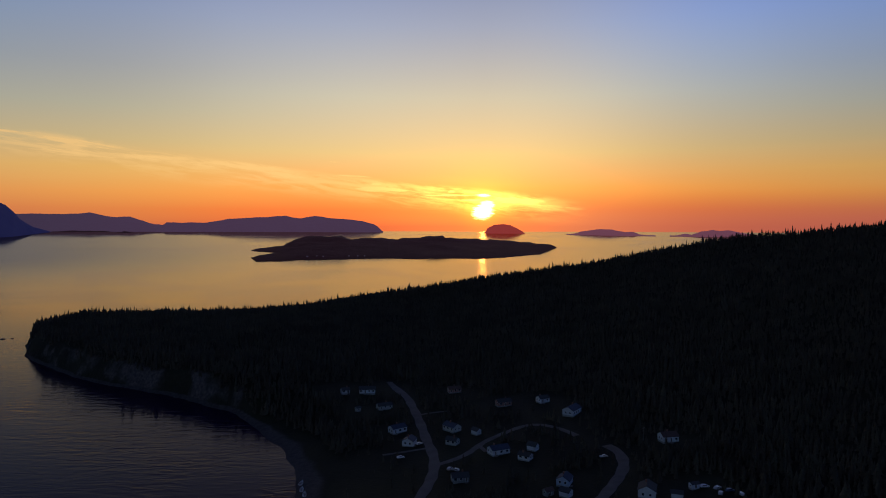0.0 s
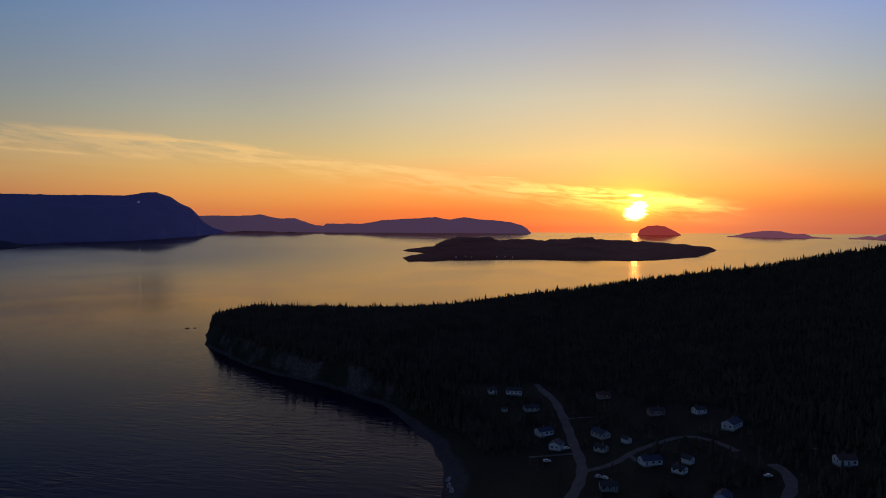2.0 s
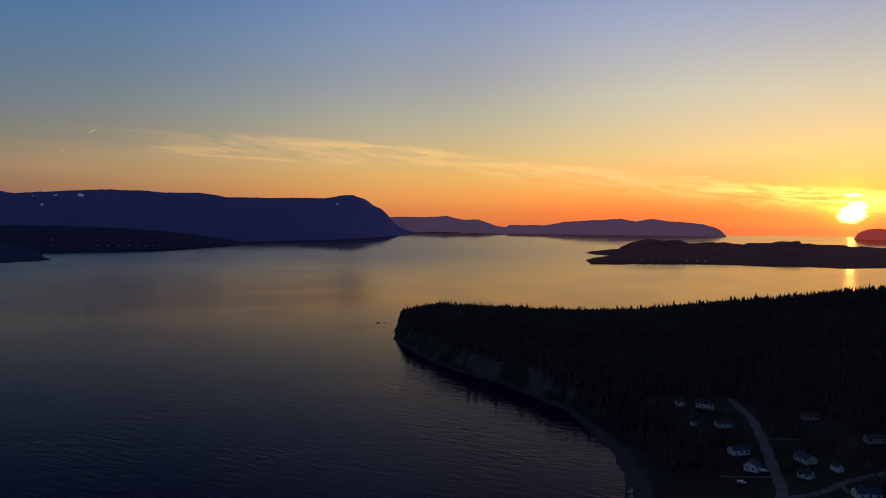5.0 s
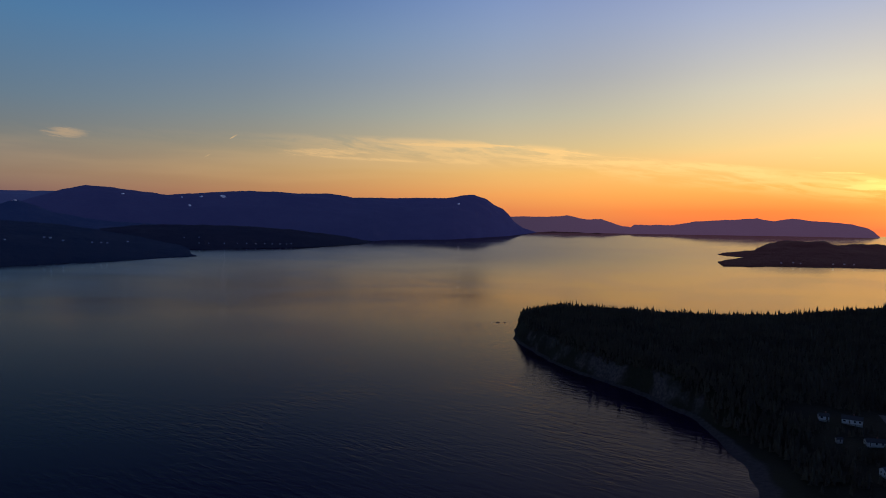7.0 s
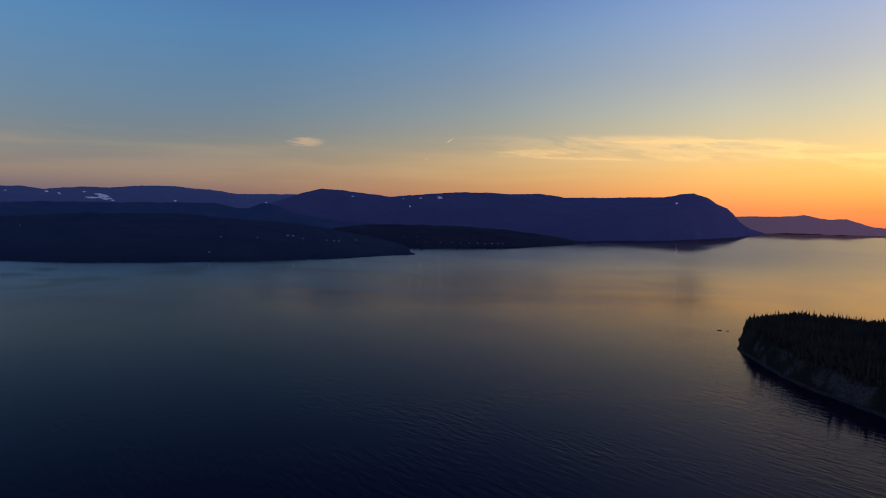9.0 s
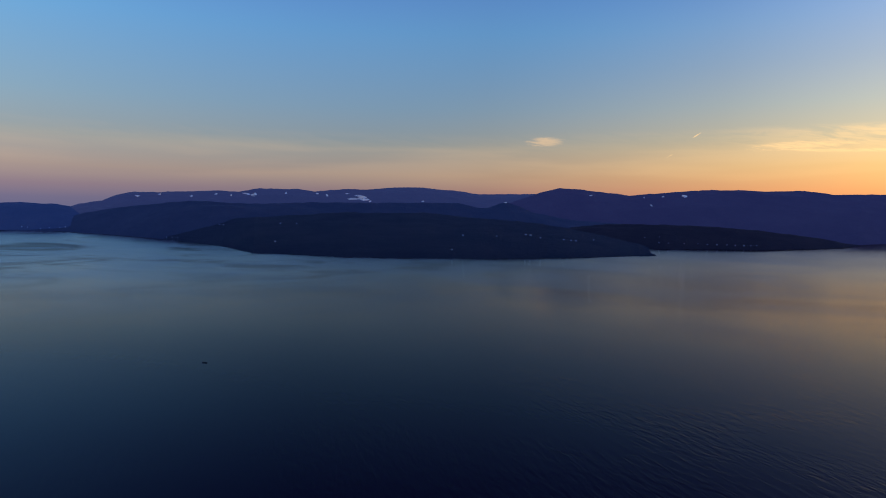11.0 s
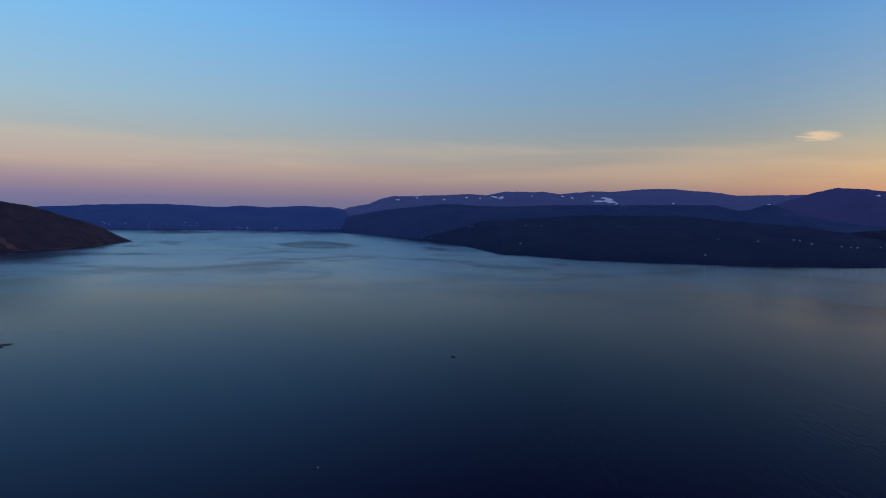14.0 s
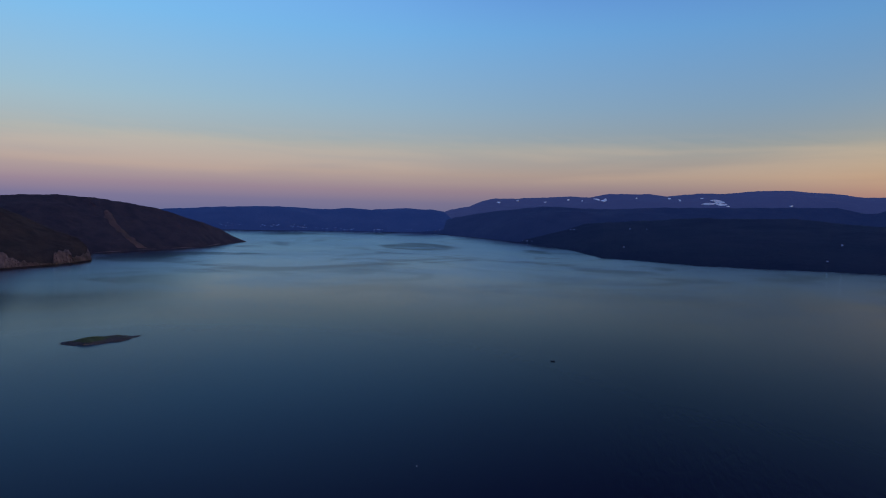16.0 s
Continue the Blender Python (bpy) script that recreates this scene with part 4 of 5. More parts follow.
def build_house(spec, index):
    x, y, turn, length, width, eaves, rise, wall, roof = spec
    length, width, eaves, rise = 0.86 * length, 0.86 * width, 0.9 * eaves, 0.9 * rise
    ground = [float(height(np.array([x + dx]), np.array([y + dy]))[0]) for dx in (-4, 4) for dy in (-4, 4)]
    z = min(ground)
    base = max(ground) - z + 0.3
    small = length < 6
    house = moved(new("shed" if small else "house"), x, y, z - 0.2, turn)
    tagged(house, f"{WALL_WORDS[wall]} {'shed' if small else 'house'} with a {ROOF_WORDS[roof]}",
           "shed" if small else "house", "village houses")
    l, w = length / 2, width / 2
    part("foundation", boxes((-l + 0.05, l - 0.05, -w + 0.05, w - 0.05, -0.6, base + 0.1)), M_concrete, house, "grey concrete foundation")
    bm = bmesh.new()
    b0, b1 = base + 0.1, base + 0.1 + eaves
    ring = [[(s * l, -w, b0), (s * l, w, b0), (s * l, w, b1), (s * l, 0, b1 + rise), (s * l, -w, b1)] for s in (-1, 1)]
    va, vb = [[bm.verts.new(p) for p in r] for r in ring]
    bm.faces.new(va[::-1])
    bm.faces.new(vb)
    for i in range(5):
        j = (i + 1) % 5
        bm.faces.new((va[i], va[j], vb[j], vb[i]))
    bmesh.ops.recalc_face_normals(bm, faces=bm.faces)
    part("wall", bm, WALLS[wall], house)
    bm = bmesh.new()
    o, t = 0.4, 0.16
    for side in (-1, 1):
        drop = rise * o / w
        pts = [(0, b1 + rise + 0.02), (side * (w + o), b1 - drop + 0.02), (side * (w + o), b1 - drop + t), (0, b1 + rise + t + 0.02)]
        a = [bm.verts.new((-l - o, p, q)) for p, q in pts]
        b = [bm.verts.new((l + o, p, q)) for p, q in pts]
        bm.faces.new(a)
        bm.faces.new(b[::-1])
        for i in range(4):
            bm.faces.new((a[i], b[i], b[(i + 1) % 4], a[(i + 1) % 4]))
    bmesh.ops.recalc_face_normals(bm, faces=bm.faces)
    part("roof", bm, ROOFS[roof], house, ROOF_WORDS[roof])
    rng = random.Random(index)

    def opening(cx, side, wide, low, high, door=False, gable=False):
        def place_box(u0, u1, v0, v1, w0, w1):
            if gable:
                d = sorted((side * (l + v0), side * (l + v1)))
                return (d[0], d[1], u0, u1, w0, w1)
            d = sorted((side * (w + v0), side * (w + v1)))
            return (u0, u1, d[0], d[1], w0, w1)
        f = 0.09
        frame_bm = boxes(place_box(cx - wide / 2 - f, cx - wide / 2, -0.03, 0.07, low - f, high + f), place_box(cx + wide / 2, cx + wide / 2 + f, -0.03, 0.07, low - f, high + f),
                         place_box(cx - wide / 2, cx + wide / 2, -0.03, 0.07, high, high + f), place_box(cx - wide / 2, cx + wide / 2, -0.03, 0.09, low - f, low))
        fr = part("door" if door else "window", frame_bm, M_trim, house)
        part("door_leaf" if door else "pane", boxes(place_box(cx - wide / 2, cx + wide / 2, -0.05, 0.025, low, high)), M_door if door else M_pane, fr)
    if small:
        opening(0, -1, 1.1, b0 + 0.05, b0 + 1.95, True)
        opening(0, -1, 0.7, b0 + 1.0, b0 + 1.7, gable=True)
    else:
        count = max(2, round(length / 3.4))
        slots = [(-l + length * (i + 0.5) / count) for i in range(count)]
        door_at = rng.randrange(count)
        for side in (-1, 1):
            for i, s in enumerate(slots):
                if side == -1 and i == door_at:
                    opening(s, side, 0.95, b0 + 0.05, b0 + 2.1, True)
                else:
                    opening(s, side, rng.choice((1.1, 1.4, 1.7)), b0 + 0.95, b0 + 2.15)
        for side in (-1, 1):
            opening(-w * 0.42, side, 1.0, b0 + 0.95, b0 + 2.1, gable=True)
            opening(w * 0.42, side, 1.0, b0 + 0.95, b0 + 2.1, gable=True)
        part("step", boxes((slots[door_at] - 0.8, slots[door_at] + 0.8, -w - 1.3, -w - 0.02, b0 - 0.9, b0 - 0.12)), M_wood, house, "weathered wooden door step")
        cx = rng.uniform(-l * 0.5, l * 0.5)
        part("chimney", boxes((cx - 0.35, cx + 0.35, 0.2, 0.9, b1 + rise * 0.5, b1 + rise + 0.9), (cx - 0.42, cx + 0.42, 0.13, 0.97, b1 + rise + 0.9, b1 + rise + 1.02)), M_brick, house)


for i, h in enumerate(HOUSES):
    build_house(h, i)


def make_road(line, wide, label):
    pts = []
    for a, b in zip(line, line[1:]):
        n = max(2, int(math.dist(a, b) / 4))
        pts += [(a[0] + (b[0] - a[0]) * k / n, a[1] + (b[1] - a[1]) * k / n) for k in range(n)]
    pts = np.array(pts + [line[-1]], float)
    for _ in range(6):
        pts[1:-1] = (pts[:-2] + 2 * pts[1:-1] + pts[2:]) / 4
    way = np.gradient(pts, axis=0)
    way /= np.linalg.norm(way, axis=1)[:, None]
    side = np.stack([way[:, 1], -way[:, 0]], 1)
    verts, faces = [], []
    cols = (-1.0, -0.5, 0.0, 0.5, 1.0)
    for p, s in zip(pts, side):
        for c in cols:
            q = p + s * c * wide / 2 * (1 + 0.12 * math.sin(p[0] * 0.4 + p[1] * 0.31))
            verts.append((q[0], q[1], float(height(q[:1], q[1:])[0]) + 0.3 - 0.12 * abs(c) ** 2))
    n = len(cols)
    faces = [(i * n + j, i * n + j + 1, (i + 1) * n + j + 1, (i + 1) * n + j) for i in range(len(pts) - 1) for j in range(n - 1)]
    ob = mesh_object("road", verts, faces, M_gravel, True)
    tagged(ob, label, "road", kind="structure")


make_road(ROADS[0], 6.0, "pale gravel road running through the village")
make_road(ROADS[1], 4.2, "pale gravel lane looping past the houses")
for drive in ROADS[2:5]:
    make_road(drive, 2.6, "narrow gravel drive leading to a house")
make_road(ROADS[5], 6.0, "pale gravel road curving down the slope")


def build_car(x, y, turn, paint, label, pickup=False):
    z = float(height(np.array([x]), np.array([y]))[0])
    car = tagged(moved(new("car"), x, y, z + 0.25, turn), label, "car", "parked cars")
    bm = bmesh.new()
    side = [(-2.2, 0.35), (2.2, 0.35), (2.25, 0.75), (1.3, 0.92), (0.75, 1.42), (-0.5 if pickup else -1.5, 1.45), (-0.8 if pickup else -2.1, 0.95), (-2.25, 0.9)]
    a = [bm.verts.new((p, -0.85, q)) for p, q in side]
    b = [bm.verts.new((p, 0.85, q)) for p, q in side]
    bm.faces.new(a)
    bm.faces.new(b[::-1])
    for i in range(len(side)):
        j = (i + 1) % len(side)
        bm.faces.new((a[j], a[i], b[i], b[j]))
    bmesh.ops.recalc_face_normals(bm, faces=bm.faces)
    bmesh.ops.bevel(bm, geom=bm.edges[:], offset=0.06, segments=2, affect="EDGES")
    part("body", bm, paint, car)
    part("windscreen", boxes((0.82, 1.2, -0.72, 0.72, 1.0, 1.3)), M_pane, car)
    for s in (-1, 1):
        part("side_window", boxes((-0.7 if pickup else -1.4, 0.6, s * 0.86 - 0.02, s * 0.86 + 0.02, 1.0, 1.32)), M_pane, car)
        for p in (-1.35, 1.4):
            bm = bmesh.new()
            bmesh.ops.create_cone(bm, cap_ends=True, segments=16, radius1=0.33, radius2=0.33, depth=0.22, matrix=pose(p, s * 0.82, 0.33, 90))
            wheel = part("wheel", bm, M_tyre, car)
            bm = bmesh.new()
            bmesh.ops.create_cone(bm, cap_ends=True, segments=12, radius1=0.19, radius2=0.17, depth=0.05, matrix=pose(p, s * 0.94, 0.33, 90))
            part("rim", bm, M_steel, wheel)


P_white, P_silver, P_dark = coat("white_car_paint", (0.75, 0.75, 0.75), 0.3, 0.1), coat("silver_car_paint", (0.5, 0.51, 0.53), 0.3, 0.1), coat("blue_car_paint", (0.08, 0.12, 0.22), 0.3, 0.1)
build_car(-14, 411, 40, P_white, "white car parked beside a white house")
build_car(88, 371, 15, P_white, "white pickup parked on the gravel bend", True)
build_car(4, 367, 60, P_silver, "silver car parked by the road junction")
build_car(7, 365, 150, P_white, "white car parked across the junction")
build_car(-24, 389, 20, P_white, "white car parked in a grassy yard")
for k, (x, y, r) in enumerate(((124, 321, 10), (129, 318, 35), (133, 314, 15), (136, 309, 100), (128, 312, 60))):
    build_car(x, y, r, (P_white, P_silver, P_dark)[k % 3], ("white", "silver", "dark blue")[k % 3] + " car parked in a gravel yard")


def build_pole(x, y):
    z = float(height(np.array([x]), np.array([y]))[0])
    pole = tagged(moved(new("utility_pole"), x, y, z, 20), "tall weathered wooden utility pole with a crossarm", "pole")
    bm = bmesh.new()
    bmesh.ops.create_cone(bm, cap_ends=True, segments=10, radius1=0.17, radius2=0.11, depth=9.5, matrix=pose(0, 0, 4.5))
    part("post", bm, M_wood, pole)
    part("crossarm", boxes((-1.1, 1.1, -0.06, 0.06, 8.4, 8.52)), M_wood, pole)
    for s in (-0.95, -0.35, 0.35, 0.95):
        bm = bmesh.new()
        bmesh.ops.create_cone(bm, cap_ends=True, segments=8, radius1=0.05, radius2=0.03, depth=0.14, matrix=pose(s, 0, 8.59))
        part("insulator", bm, M_trim, pole)


build_pole(115, 390)


def build_tree():
    """One spruce with trunk, boughs and a ragged crown, about a metre tall."""
    rng = np.random.default_rng(21)
    tree = new("spruce_tree")
    bm = bmesh.new()
    bmesh.ops.create_cone(bm, cap_ends=True, segments=8, radius1=0.022, radius2=0.004, depth=0.95, matrix=pose(0, 0, 0.45))
    part("trunk", bm, M_bark, tree)
    v, f = spruce(rng, 11, 13)
    crown = mesh_object("crown", v, f, M_spruce)
    crown.parent = tree
    return tagged(tree, "dark green spruce standing between the village houses", "tree", "village spruces")


def plant_trees():
    rng = random.Random(9)
    first = build_tree()
    spots = []
    while len(spots) < 110:
        x, y = rng.uniform(-80, 160), rng.uniform(300, 560)
        p = np.array([x]), np.array([y])
        c = float(keep_clear(*p)[0])
        if 1.0 < c < 16 and float(coast_distance(*p)[0]) > 22:
            spots.append((x, y, float(height(*p)[0]) - 0.1, rng.uniform(3.0, 7.5)))
    for k, (x, y, z, s) in enumerate(spots):
        m = pose(x, y, z, 0, 0, rng.uniform(0, 360)) @ Matrix.Diagonal((s, s, s, 1))
        if k:
            copy_thing(first, m)
        else:
            start = m
    first.matrix_basis = start


plant_trees()


def build_skiff(x, y, z, turn, size, label, hull_mat):
    """A small open boat: a hull with a rail, thwarts and an outboard motor."""
    boat = tagged(moved(new("boat"), x, y, z, turn), label, "boat")
    boat.matrix_basis = boat.matrix_basis @ Matrix.Diagonal((size, size, size, 1))
    bm = bmesh.new()
    rows = []
    for k in range(9):
        s = k / 8
        wide = 0.19 * (1 - s ** 3.0) + 0.006
        rise = 0.13 + 0.07 * s ** 2
        rows.append([bm.verts.new((s - 0.5, p * wide, q)) for p, q in ((-1, rise), (-0.8, 0.02), (0, -0.04 + 0.06 * s ** 3), (0.8, 0.02), (1, rise),
                                                                      (0.88, rise), (0.66, 0.05), (0, 0.02 + 0.06 * s ** 3), (-0.66, 0.05), (-0.88, rise))])
    for a, b in zip(rows, rows[1:]):
        for i in range(10):
            j = (i + 1) % 10
            bm.faces.new((a[i], a[j], b[j], b[i]))
    bm.faces.new(rows[0][:5] + rows[0][5:])
    bmesh.ops.recalc_face_normals(bm, faces=bm.faces)
    part("hull", bm, hull_mat, boat)
    for s in (-0.25, 0.05):
        part("thwart", boxes((s - 0.03, s + 0.03, -0.15, 0.15, 0.09, 0.105)), M_wood, boat)
    part("outboard_motor", boxes((-0.56, -0.5, -0.035, 0.035, 0.1, 0.26), (-0.55, -0.52, -0.012, 0.012, -0.12, 0.1)), M_door, boat)
    return boat


M_dark_hull = coat("dark_hull", (0.05, 0.055, 0.06))
M_pale_hull = coat("pale_hull", (0.6, 0.6, 0.58))
build_skiff(-684, -43, 0.05, 70, 4.4, "small dark open boat lying on the calm water", M_dark_hull)
build_skiff(-708, 2150, 1.2, 20, 9.0, "small dark boat far out on the sound", M_dark_hull)
for x, y, r in ((-74, 357, 95), (-71, 349, 100), (-76, 366, 85)):
    z = float(height(np.array([x]), np.array([y]))[0])
    build_skiff(x, y, z + 0.25, r, 5.5, "pale open boat drawn up on the gravel beach", M_pale_hull)


def build_buoy(x, y):
    buoy = tagged(moved(new("buoy"), x, y, 0.1), "small white mooring buoy floating on the water", "buoy")
    bm = bmesh.new()
    bmesh.ops.create_uvsphere(bm, u_segments=12, v_segments=8, radius=0.4)
    part("float", bm, M_trim, buoy)
    bm = bmesh.new()
    bmesh.ops.create_cone(bm, cap_ends=True, segments=8, radius1=0.07, radius2=0.05, depth=0.3, matrix=pose(0, 0, 0.5))
    part("eye", bm, M_steel, buoy)


build_buoy(-368, -97)


def build_rock(x, y, size, seed, label):
    bm = bmesh.new()
    bmesh.ops.create_icosphere(bm, subdivisions=3, radius=1)
    for v in bm.verts:
        n = noise.fractal(v.co * 1.3 + Vector((seed, 0, 0)), 1.0, 2.0, 4)
        v.co *= 1 + 0.35 * n
        v.co.z *= 0.45
    rock = part("rock", bm, M_pale_rock)
    rock.matrix_basis = pose(x, y, 0.1, 0, 0, seed * 40) @ Matrix.Diagonal((size * 1.7, size, size, 1))
    tagged(rock, label, "rock", "skerries")


build_rock(-540, 838, 1.8, 1, "small dark rock standing just out of the water")
build_rock(-531, 843, 1.3, 2, "small dark rock standing just out of the water")
build_rock(-548, 835, 0.8, 3, "small dark rock standing just out of the water")


def islet_material():
    m, g = material("islet", 0.95)
    spot = g.add("ShaderNodeSeparateXYZ")
    g.link(g.where, spot.inputs[0])
    n, fine = g.noise(g.where, 0.12, 5.0), g.noise(g.where, 1.0, 4.0)
    grass = g.mix(g.map(fine, 0.35, 0.7), (0.12, 0.17, 0.055), (0.06, 0.09, 0.032))
    rock = g.mix(g.map(fine, 0.35, 0.7), (0.045, 0.042, 0.042), (0.19, 0.17, 0.16))
    g.link(g.mix(g.map(g.math("ADD", spot.outputs[2], g.math("MULTIPLY", n, 3.0)), 3.2, 4.2, 0, 1, True), rock, grass), g.bsdf.inputs["Base Color"])
    bump(g, fine, 0.8, 0.5)
    return m


def make_islet():
    cx, cy, turn = -630, -521, math.atan2(32, -65)
    n, verts, faces = 90, [], []
    for i in range(n):
        for j in range(n):
            u, v = 2.4 * i / (n - 1) - 1.2, 2.4 * j / (n - 1) - 1.2
            a, b = u * 41, v * 19
            x, y = cx + a * math.cos(turn) - b * math.sin(turn), cy + a * math.sin(turn) + b * math.cos(turn)
            e = float(fractal(np.array([x]), np.array([y]), 15, 5, 77)[0])
            core = 1 - (abs(u) ** 2.0 + abs(v - 0.25 * u * u) ** 1.8) + 0.6 * e
            f = float(fractal(np.array([x]), np.array([y]), 5, 4, 78)[0])
            z = 3.9 * max(core, 0) ** 0.75 + (1.0 * e + 1.5 * f * (1 - min(1, core))) * min(1, core * 4) if core > 0 else core * 6 + 1.2 * f
            spit = 1.1 - 14 * (abs(v + 0.1 * u) - 0.02) - 0.9 * max(0.0, abs(u) - 0.95) * 10
            verts.append((x, y, max(z, min(1.0, spit * 0.6 + e * 0.5 + f))))
    faces = [(i * n + j, (i + 1) * n + j, (i + 1) * n + j + 1, i * n + j + 1) for i in range(n - 1) for j in range(n - 1)]
    ob = mesh_object("islet", verts, faces, islet_material(), True)
    tagged(ob, "small rocky islet with a cap of green turf", "islet", kind="structure")


make_islet()


# ---- details of the far land ----
def draped(name, land, rows, mat, lift, label, category, group="", seed=0, bulge=0.0):
    """A patch lying on a far slope: rows of bearings and heights in degrees, from one edge to the other."""
    pts, n = [], len(rows[0])
    for i, row in enumerate(rows):
        for j, (a, e) in enumerate(row):
            far, z = land.spot(a, e)
            edge = min(i, j, len(rows) - 1 - i, n - 1 - j)
            k = 1 - (lift * (1 if edge else 0.3) + bulge * value_noise(np.array([i * 0.9]), np.array([j * 0.9]), seed)[0]) / far
            pts.append(place(a, far * k, z * k + (1 - k) * H))
    faces = [(i * n + j, i * n + j + 1, (i + 1) * n + j + 1, (i + 1) * n + j) for i in range(len(rows) - 1) for j in range(n - 1)]
    return tagged(mesh_object(name, pts, faces, mat, True), label, category, group)


def snow_patch(land, az, el, wide, tall, seed):
    rng = random.Random(seed)
    rows = []
    lean = rng.uniform(-0.4, 0.4)
    phase = rng.uniform(0, 6)
    for i in range(7):
        v = i / 3 - 1
        reach = math.sqrt(max(0.0, 1 - v * v)) * (0.75 + 0.35 * math.sin(3.1 * v + phase)) + 0.04
        mid = lean * v + 0.2 * math.sin(2.3 * v + phase)
        rows.append([(az + wide * (mid + reach * (j / 4 - 1)), el + tall * v + tall * 0.25 * math.sin(j * 1.3 + phase)) for j in range(9)])
    draped("snow_patch", land, rows, M_snow, 25, "old white snow patch lying on the mountain slope", "snow patch", "snow patches", seed)


SNOW = [(plateau, 81.26, 1.66, 0.75, 0.2), (plateau, 82.0, 1.56, 0.7, 0.06), (plateau, 90.42, 1.77, 0.28, 0.07), (plateau, 89.85, 1.73, 0.24, 0.12), (plateau, 82.44, 1.97, 0.14, 0.05), (plateau, 84.88, 1.93, 0.19, 0.05),
        (plateau, 84.08, 1.80, 0.14, 0.07), (plateau, 76.17, 1.46, 0.12, 0.05), (plateau, 98.45, 1.39, 0.21, 0.05), (plateau, 96.87, 1.57, 0.12, 0.05),
        (plateau, 94.59, 1.49, 0.12, 0.05), (plateau, 92.74, 1.71, 0.12, 0.05), (plateau, 91.63, 1.65, 0.09, 0.05), (plateau, 87.37, 1.92, 0.09, 0.05),
        (plateau, 80.56, 1.39, 0.14, 0.05), (mid_hill, 69.36, 1.47, 0.17, 0.05), (headland, 62.38, 2.14, 0.14, 0.05), (headland, 55.22, 2.12, 0.33, 0.09),
        (headland, 56.80, 2.07, 0.14, 0.05), (headland, 57.68, 1.37, 0.14, 0.07), (headland, 58.25, 1.99, 0.07, 0.05), (headland, 36.16, 1.82, 0.12, 0.07)]
for k, args in enumerate(SNOW):
    snow_patch(*args, k)


def strip(line, half):
    rows = []
    for k in range(25):
        s = k / 24 * (len(line) - 1)
        i = min(int(s), len(line) - 2)
        a = line[i][0] + (line[i + 1][0] - line[i][0]) * (s - i)
        e = line[i][1] + (line[i + 1][1] - line[i][1]) * (s - i)
        w = half * (0.35 + 0.8 * value_noise(np.array([k * 0.8]), np.array([1.0]), 3)[0]) * min(1, (k + 2) / 6)
        rows.append([(a + w * (j / 2 - 1) + 0.05 * math.sin(k * 1.7), e) for j in range(5)])
    return rows


draped("landslip_scar", bay_hill, strip([(129.1, 0.0), (128.95, -0.5), (128.5, -1.2), (127.9, -1.75), (127.3, -2.3), (126.6, -2.85)], 0.36), M_scree, 6,
       "bare reddish landslip scar running down the wooded hill", "scar", bulge=5)
draped("landslip_scar", bay_hill, strip([(130.15, 0.6), (130.0, 0.45), (129.9, 0.28)], 0.08), M_scree, 6,
       "small pale scar high on the wooded hill", "scar", bulge=2)


def shore_cliff(a0, a1, tall, seed):
    rows, n = [], 110
    for i in range(15):
        row = []
        for j in range(n):
            a = a0 + (a1 - a0) * j / (n - 1)
            foot = np.interp(a, [130.1, 132.4, 135.8, 150], [-3.80, -4.11, -4.37, -5]) + 0.03
            ragged = 0.75 * fractal(np.array([a * 10.0]), np.array([0.0]), 11.0, 2, seed)[0] + 0.22 * fractal(np.array([a * 10.0]), np.array([5.0]), 2.4, 3, seed + 5)[0]
            top = tall * min(1.0, max(0.16, 0.52 + ragged)) * min(1, (j + 1) / 4, (n - j) / 4)
            row.append((a + 0.02 * math.sin(i * 2 + j), foot + top * i / 14))
        rows.append(row)
    draped("shore_cliff", cliff_hill, rows, M_pale_rock, 4, "pale bare rock cliff at the foot of a wooded hill", "cliff", "shore cliffs", seed, 14)


shore_cliff(130.12, 132.6, 1.35, 8)
shore_cliff(132.65, 136.6, 1.2, 4)
shore_cliff(136.7, 141.0, 1.1, 6)
draped("beach", bay_hill, [[(a, float(np.interp(a, [120.5, 122.6, 126.7, 130.5], [-2.48, -2.81, -3.05, -3.30])) + 0.012 + 0.085 * i * (0.8 + 0.3 * math.sin(a * 2.3)) / 3)
                            for a in np.linspace(121.0, 130.3, 70)] for i in range(4)], M_pale_rock, 5, "narrow pale gravel beach at the foot of the hill", "beach", bulge=1)


FAR_WALL, FAR_ROOF = coat("far_white_clapboard", (0.62, 0.78, 0.92), 0.6, 0.1), coat("far_pale_roof", (0.3, 0.32, 0.36), 0.7, 0.2)


def far_house():
    house = new("far_house")
    part("wall", boxes((-6, 6, -4, 4, -2, 3)), FAR_WALL, house)
    bm = bmesh.new()
    v = [bm.verts.new(p) for p in ((-6.4, -4.5, 2.9), (-6.4, 4.5, 2.9), (-6.4, 0, 5.2), (6.4, -4.5, 2.9), (6.4, 4.5, 2.9), (6.4, 0, 5.2))]
    for f in ((0, 1, 2), (3, 5, 4), (0, 2, 5, 3), (1, 4, 5, 2), (0, 3, 4, 1)):
        bm.faces.new([v[i] for i in f])
    part("roof", bm, FAR_ROOF, house)
    return tagged(house, "small pale house by the far shore", "house", "far shore houses")


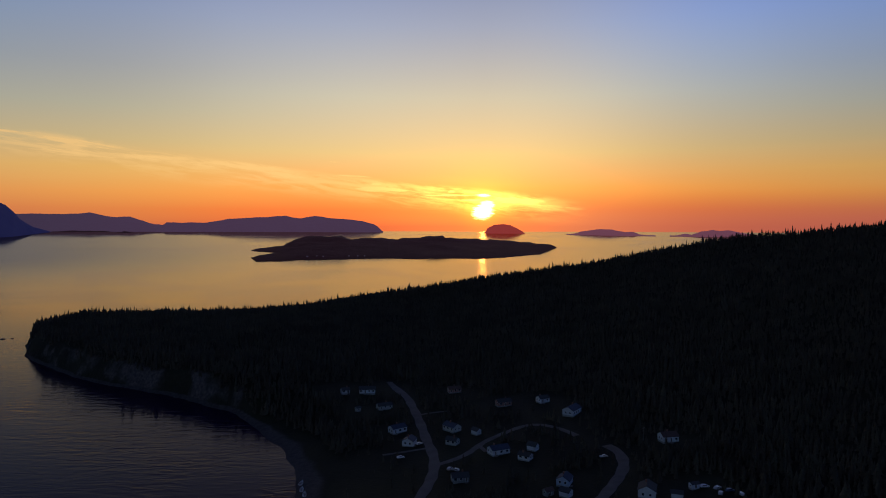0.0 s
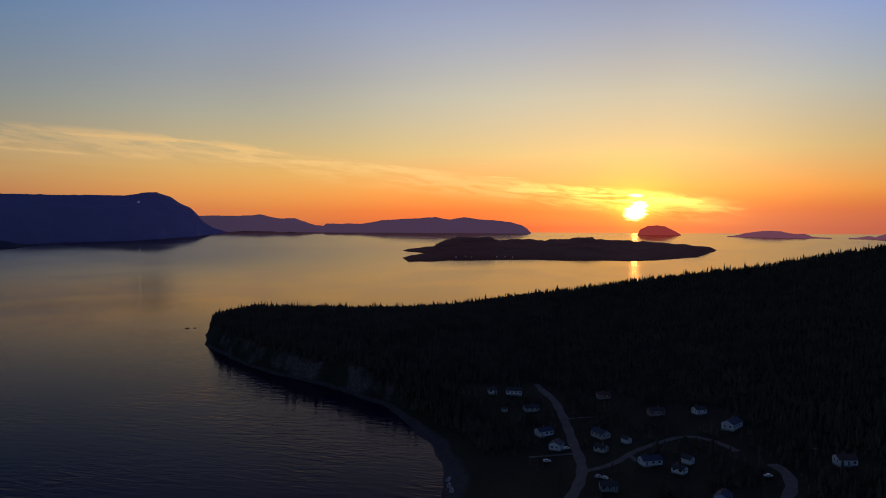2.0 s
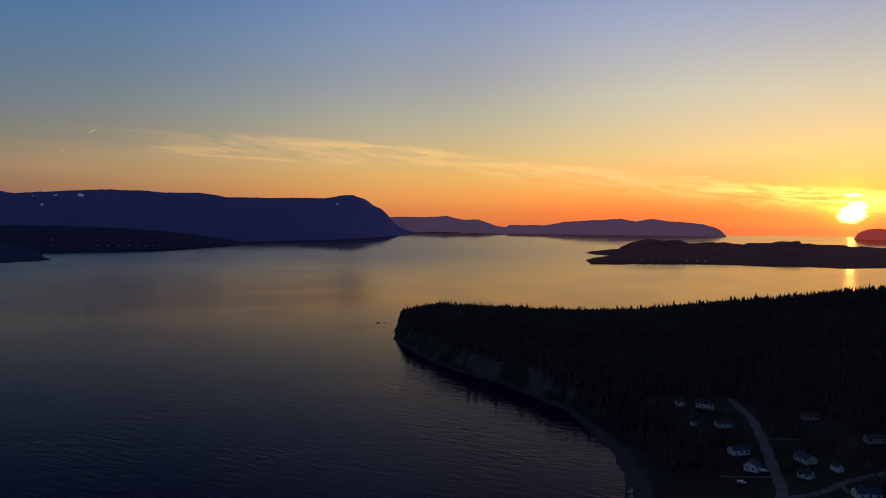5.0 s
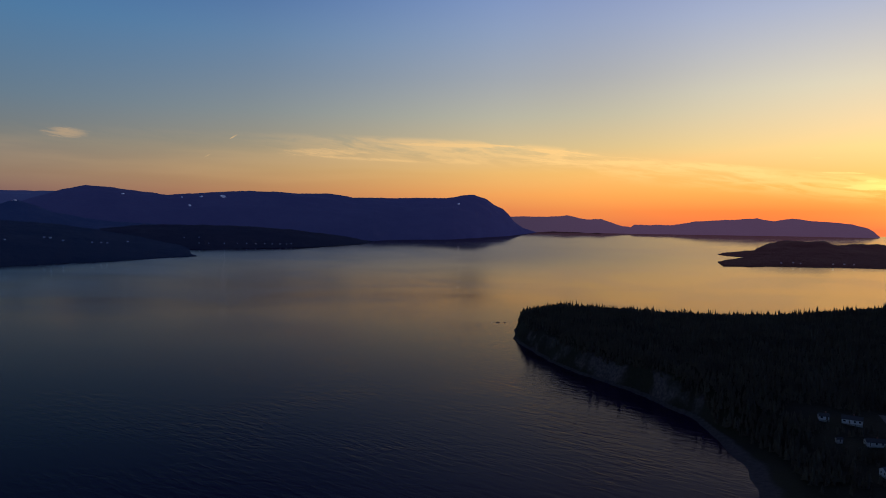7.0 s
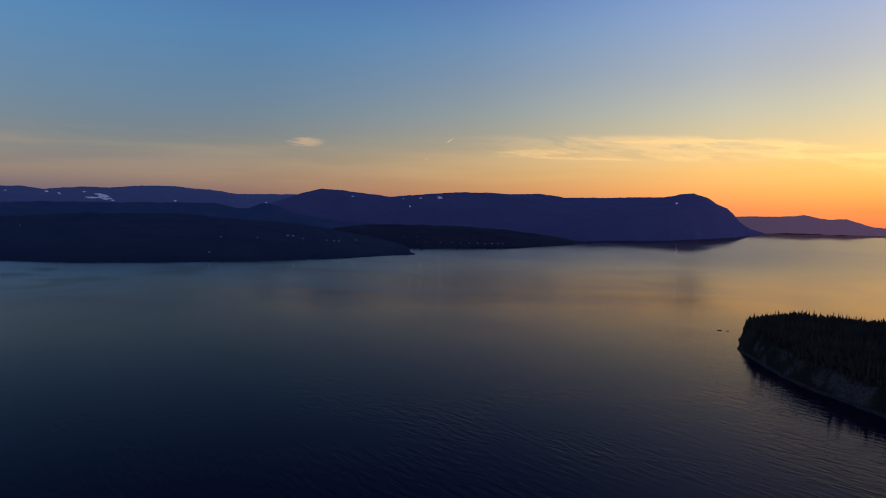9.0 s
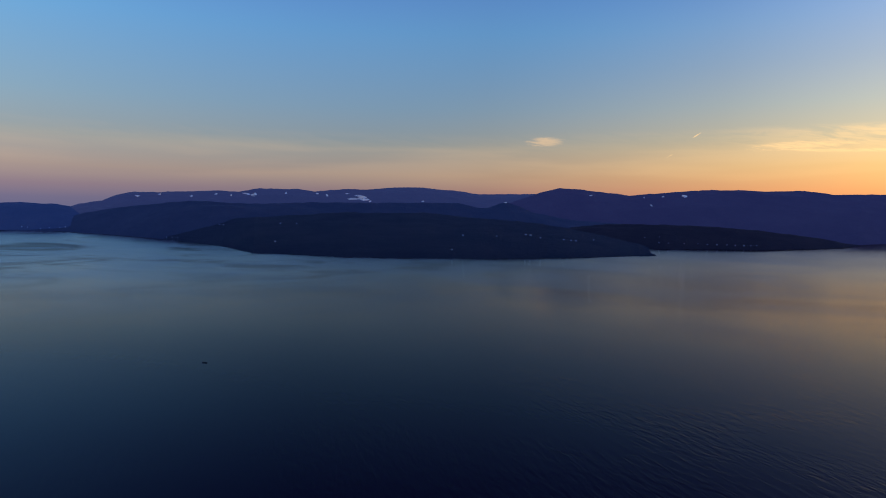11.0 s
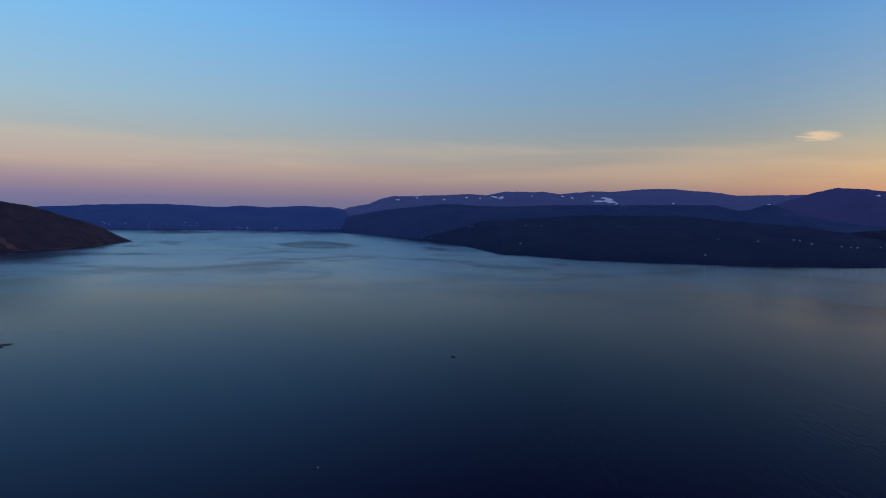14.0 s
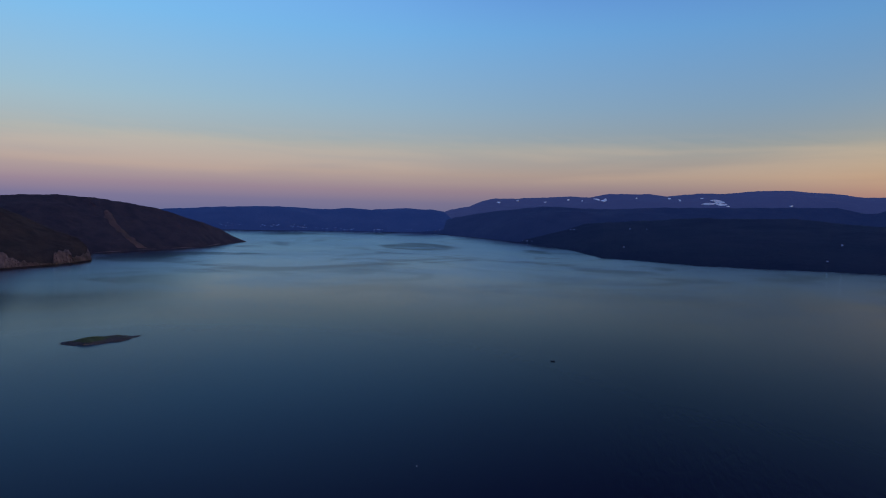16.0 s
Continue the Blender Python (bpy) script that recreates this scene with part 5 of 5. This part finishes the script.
def settle():
    rng = random.Random(5)
    spots = []
    for a, e, n, spread in ((115.6, -0.97, 9, 0.9), (113.9, -1.02, 6, 0.7), (112.2, -1.13, 6, 0.5), (110.8, -1.14, 6, 0.5), (108.4, -1.12, 5, 0.4), (104.6, -1.1, 6, 0.5),
                            (102.6, -1.1, 5, 0.6), (118.0, -1.0, 6, 1.0), (121.0, -0.95, 6, 0.9)):
        spots += [(town_hill, a + rng.gauss(0, spread), e + rng.gauss(0, 0.07), rng.uniform(0.6, 1.3)) for _ in range(n)]
    spots += [(town_hill, 110.6, -1.17, 2.2), (town_hill, 108.3, -1.14, 2.0), (town_hill, 111.2, -1.17, 1.8)]
    spots += [(peninsula, a, e, s) for a, e, s in ((73.7, -2.55, 0.8), (72.8, -1.33, 0.8), (70.0, -1.35, 0.7), (67.6, -1.19, 1), (67.2, -1.23, 1.1), (66.4, -1.43, 0.9), (64.5, -1.55, 0.8),
              (63.9, -1.58, 0.8), (63.5, -1.61, 0.9), (62.1, -1.51, 0.6), (96.4, -1.75, 0.7), (96.0, -1.76, 0.7), (95.6, -1.77, 0.7), (88.2, -2.04, 0.8), (87.8, -0.57, 0.8), (92.5, -0.75, 1.0),
              (92.2, -0.74, 0.9), (98.9, -1.3, 0.9), (97.1, -1.3, 0.8), (95.3, -1.2, 1.2), (99.6, -1.35, 0.9), (86.5, -0.55, 0.7))]
    spots += [(lowland, a, e, s) for a, e, s in ((57.0, -1.61, 0.8), (56.3, -1.62, 0.7), (55.1, -1.63, 0.8), (54.1, -1.62, 0.8), (53.4, -1.64, 0.8), (52.7, -1.65, 0.9), (52.0, -1.64, 0.9), (51.4, -1.66, 0.8),
              (50.8, -1.67, 1.2), (50.3, -1.66, 0.8), (49.9, -1.62, 0.7), (58.1, -1.2, 0.7), (57.0, -1.15, 0.7))]
    spots += [(near_isle, a, e, s) for a, e, s in ((11.2, -2.55, 0.7), (10.4, -2.5, 0.6), (9.9, -2.55, 0.6), (7.8, -2.52, 0.7), (7.1, -2.5, 0.6), (6.5, -2.52, 0.6))]
    first, used = far_house(), False
    for land, a, e, s in spots:
        far, z = land.spot(a, e)
        p = place(a, far - 12, z + 1.5)
        k = 0.62 * s * float(draw_in(far)) / far
        m = pose(*map(float, p), 0, 0, a + rng.uniform(-50, 50)) @ Matrix.Diagonal((k, k, k, 1))
        if used:
            copy_thing(first, m)
        else:
            keep, used = m, True
    first.matrix_basis = keep


settle()
